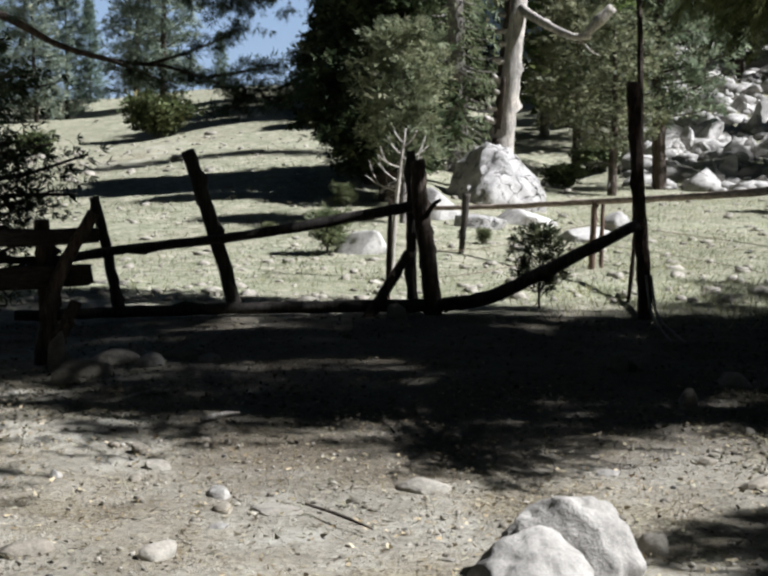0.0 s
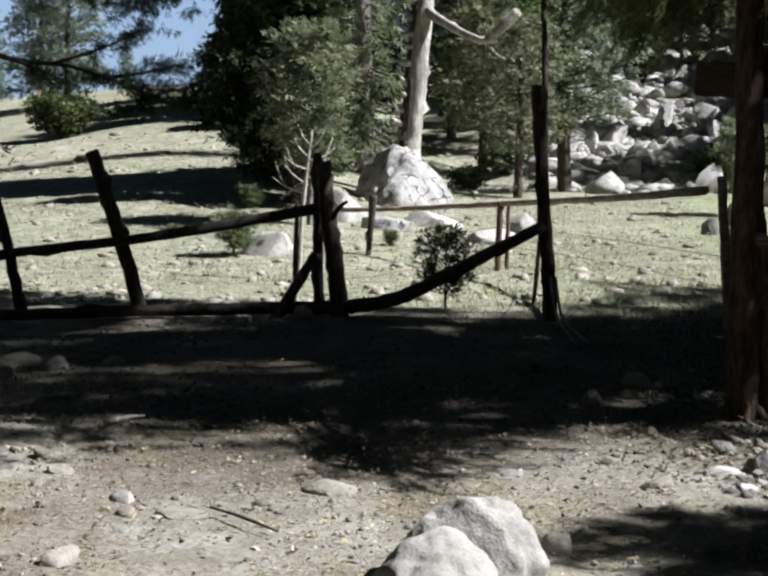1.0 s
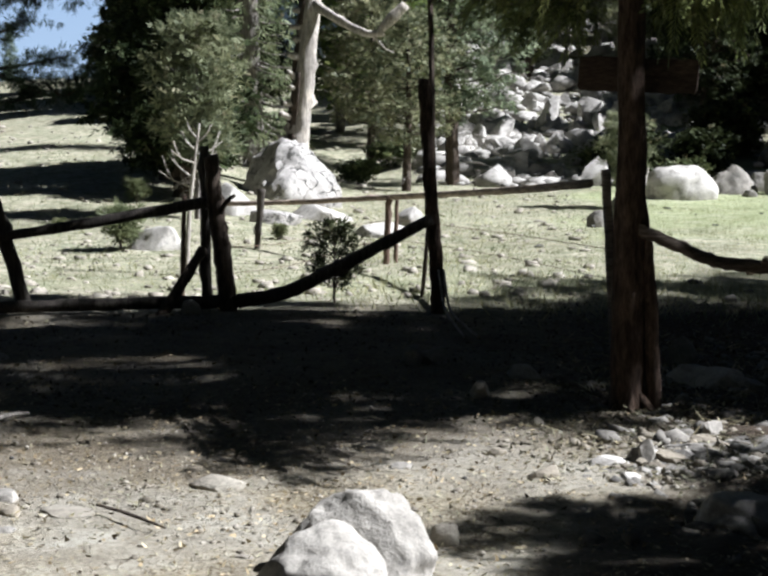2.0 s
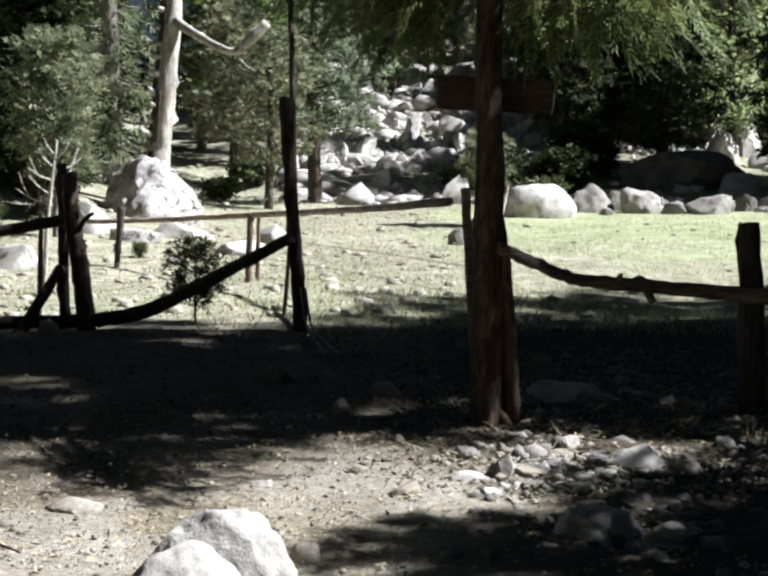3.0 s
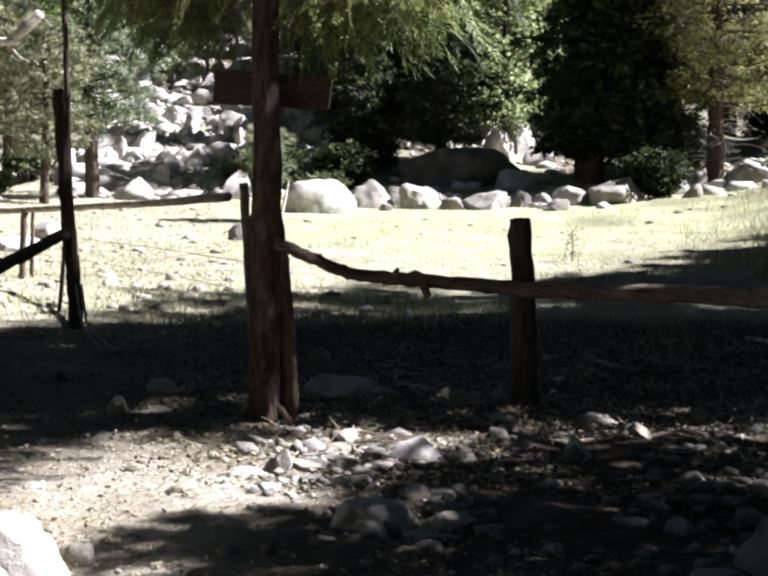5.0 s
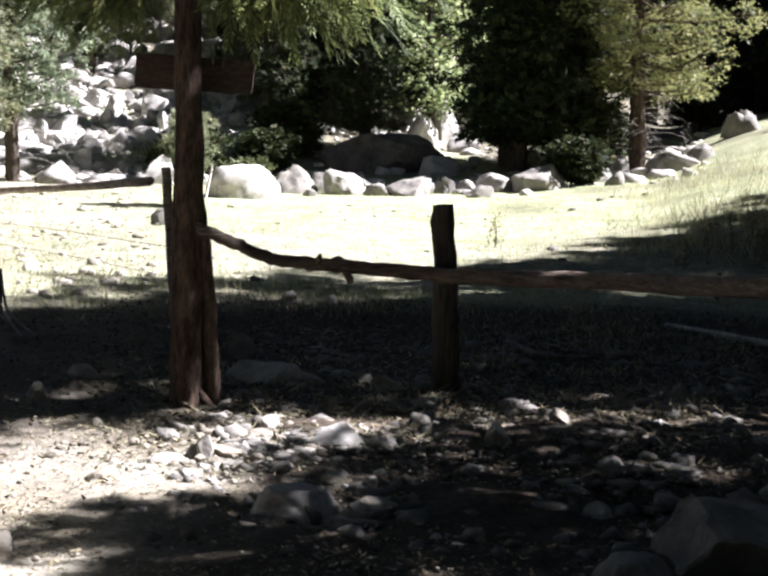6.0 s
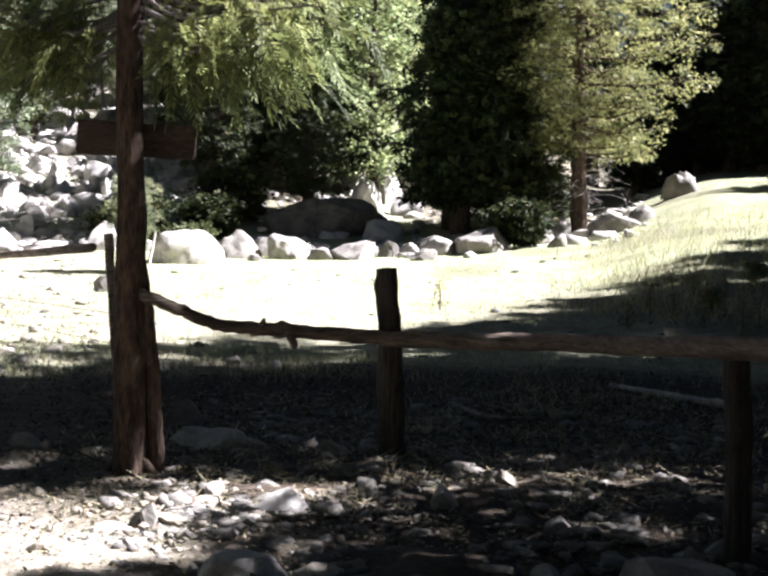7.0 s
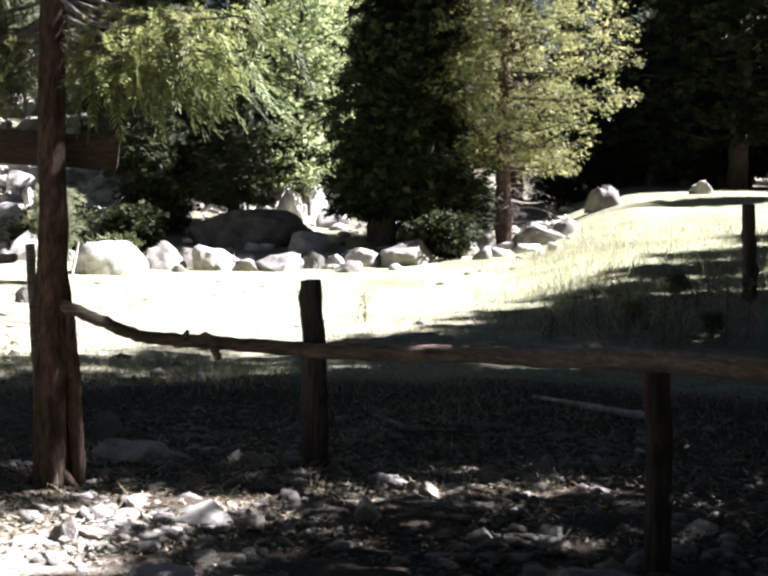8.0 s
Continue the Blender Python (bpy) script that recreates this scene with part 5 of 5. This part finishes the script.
strewn("leaf_flakes", 5000, (-24, 36), (4.6, 9.6), 0.026, 0.009, STRAW, 219, "pale leaf flakes trodden into the dust", lift=0.012)
strewn("brown_flakes", 3000, (-24, 36), (4.6, 10.6), 0.028, 0.009, DUFF, 220, "brown leaf flakes trodden into the dust", lift=0.012)
strewn("leaf_litter", 36000, (-25, 50), (4.4, 12.5), 0.024, 0.003, LITTER, 210, "dry leaves and twig bits on the ground")
strewn("straw_bits", 16000, (-26, 50), (4.4, 9.6), 0.034, 0.002, STRAW, 216, "pale straw and leaf scraps on the dust", lift=0.012)
strewn("bark_bits", 16000, (-25, 15), (7.4, 13.2), 0.035, 0.008, DUFF, 215, "bark bits and old leaves before the fence", lift=0.01)
strewn("old_leaves", 42000, (11, 50), (6.0, 14.5), 0.036, 0.009, DUFF, 214, "dark old leaves and bark bits on the ground", lift=0.012)
strewn("twig_bits", 8000, (13, 48), (6.6, 12.5), 0.11, 0.004, STRAW, 217, "broken pale twigs on the shaded bank", lift=0.015)
strewn("meadow_grass", 90000, (5, 50), (13.2, 40), 0.075, 0.0038, GRASS, 211, "short yellow-green meadow grass", upright=1.6, bias=1.3, lift=-0.01, category="grass")
strewn("slope_grass", 26000, (-23, 15), (13.2, 34), 0.08, 0.006, GRASS, 212, "thin short grass on the stony slope", upright=1.2, bias=1.6, lift=-0.01, category="grass")
strewn("tall_grass", 14000, (32.5, 52), (17.5, 38), 0.3, 0.006, GRASS, 218, "tall yellowing grass at the shaded end of the meadow", upright=2.2, lift=-0.02, category="grass")
strewn("shade_grass", 9000, (26, 50), (8.8, 17), 0.09, 0.004, GRASS, 221, "thin grass in the shade behind the log rail", upright=1.4, lift=-0.01, category="grass")
strewn("edge_grass", 4500, (4, 30), (12.8, 16.5), 0.11, 0.005, GRASS, 213, "taller grass along the edge of the shade", upright=1.8, lift=-0.01, category="grass")

# sticks and broken branches
for k_, (p_, r_, mat_, lab_) in enumerate((
        ((at(-3.1, 6.3, 0.012), at(-1.8, 6.08, 0.02), at(-0.47, 5.88, 0.012)), (0.006, 0.007, 0.004), BARK_DARK, "thin dark twig lying in the dust"),
        ((at(-7.2, 8.25, 0.02), at(-6.4, 8.35, 0.03), at(-5.7, 8.45, 0.02)), (0.014, 0.014, 0.008), TWIG_DEAD, "pale dead stick lying in the dust"),
        ((at(-10.3, 9.0, 0.02), at(-9.4, 9.15, 0.03), at(-8.3, 9.3, 0.02)), (0.012, 0.012, 0.007), TWIG_DEAD, "pale dead stick lying in the dust"),
        ((at(36.0, 12.97, 0.06), at(38, 12.6, 0.05), at(40.4, 12.1, 0.04)), (0.025, 0.03, 0.035), SNAG_WOOD, "bleached broken branch lying in the shade"),
        ((at(30.0, 11.5, 0.05), at(31.5, 10.9, 0.04), at(33.5, 11.0, 0.03)), (0.02, 0.018, 0.012), BARK_GREY, "curved grey branch lying in the shade"))):
    tagged(pole("stick", [*p_], r_, mat_, seed=220 + k_, sides=7, rough=0.12, knots=1), lab_, "stick", "sticks")


tagged(pole("stick", [at(17.75, 32.0, -0.05), at(17.95, 32.4, 0.5), at(18.1, 32.6, 0.95)], (0.04, 0.035, 0.03), SNAG_WOOD, seed=240, sides=7, knots=1), "pale dead stick leaning by the white boulder", "stick", "sticks")


rock(at(17.8, 19.0), (0.42, 0.3, 0.13), 300, STONE_DARK, "dark rock in the grass at the shade's edge", name="stone", category="stone", level=3)
rock(at(23.0, 14.2), (0.13, 0.12, 0.1), 301, GRANITE, "white stone on the shaded bank", name="stone", category="stone", level=3)
rock(at(21.3, 14.6), (0.16, 0.12, 0.08), 302, GRANITE_GREY, "grey stone on the shaded bank", name="stone", category="stone", level=3)
tagged(pole("log_piece", [at(21.9, 17.6, 0.05), at(22.6, 17.7, 0.07), at(23.4, 17.9, 0.06)], (0.06, 0.065, 0.055), WOOD_PEELED_LIT, seed=303, sides=10, knots=3), "short peeled log lying in the sun behind the rail", "log")
tagged(pole("log_piece", [at(23.5, 18.1, 0.06), at(24.0, 18.2, 0.06)], (0.05, 0.055), WOOD_PEELED_LIT, seed=304, sides=10, knots=3), "short peeled log lying in the sun behind the rail", "log")


def weed(bearing, dist, height, seed):
    """A dry flower stalk with a ragged head over a few basal leaves."""
    rng = np.random.default_rng(seed)
    root = tagged(empty("dry_weed", at(bearing, dist)), "dry flower stalk standing in the meadow", "weed", "dry weeds")
    sheet("stalk", *tube(bend([(0, 0, -0.05), (0.02, 0, height * 0.5), (rng.normal(0, 0.05), 0, height)], 5), [0.012, 0.01, 0.006], 6, 0.1, rng), STALK, root, shade=True)
    c = [(rng.normal(0, 0.03), rng.normal(0, 0.03), height * q) for q in rng.uniform(0.25, 1.02, 16)]
    tagged(sheet("head", *leaf_cloud(c, 10, 0.05, 0.06, 0.008, rng), STALK_LEAF, root), kind="stuff")
    tagged(sheet("leaves", *leaf_cloud([(0, 0, 0.03)] * 3, 9, 0.04, 0.14, 0.008, rng, -0.6), LEAF_SAGE, root), kind="stuff")


for k_, (b_, d_, h_) in enumerate(((29.2, 22, 0.5), (39.4, 19, 0.7), (40.8, 18.5, 0.8), (42.0, 19.5, 0.75), (38.2, 20, 0.6), (41.4, 18.8, 0.6), (40.1, 20.5, 0.75), (43.1, 19, 0.9), (43.9, 20, 0.8), (38.9, 22, 0.5), (37.3, 21, 0.4), (42.5, 22, 0.7), (36.5, 19, 0.35))):
    weed(b_, d_, h_, 300 + k_)


# the pale sky low over the hill's far side
def backdrop():
    m, nt, b = material("pale_sky")
    em = node(nt, "ShaderNodeEmission", Strength=0.36)
    tc = nt.nodes.new("ShaderNodeTexCoord")
    sp = nt.nodes.new("ShaderNodeSeparateXYZ")
    nt.links.new(tc.outputs["Generated"], sp.inputs[0])
    nt.links.new(ramp(nt, sp.outputs[2], [(0.0, (0.6, 0.74, 0.84)), (1.0, (0.36, 0.53, 0.8))]), em.inputs[0])
    nt.links.new(em.outputs[0], nt.nodes["Material Output"].inputs[0])
    a = np.radians(np.linspace(-50, 1, 18))
    x, y = 1500 * np.sin(a), 1500 * np.cos(a)
    v = np.concatenate([np.stack([x, y, np.full_like(x, -60)], -1), np.stack([x, y, np.full_like(x, 330)], -1)])
    n = len(a)
    f = [(i, i + 1, n + i + 1, n + i) for i in range(n - 1)]
    tagged(sheet("backdrop", v, f, m), "clear pale blue sky over the hill", "sky", kind="structure")


backdrop()
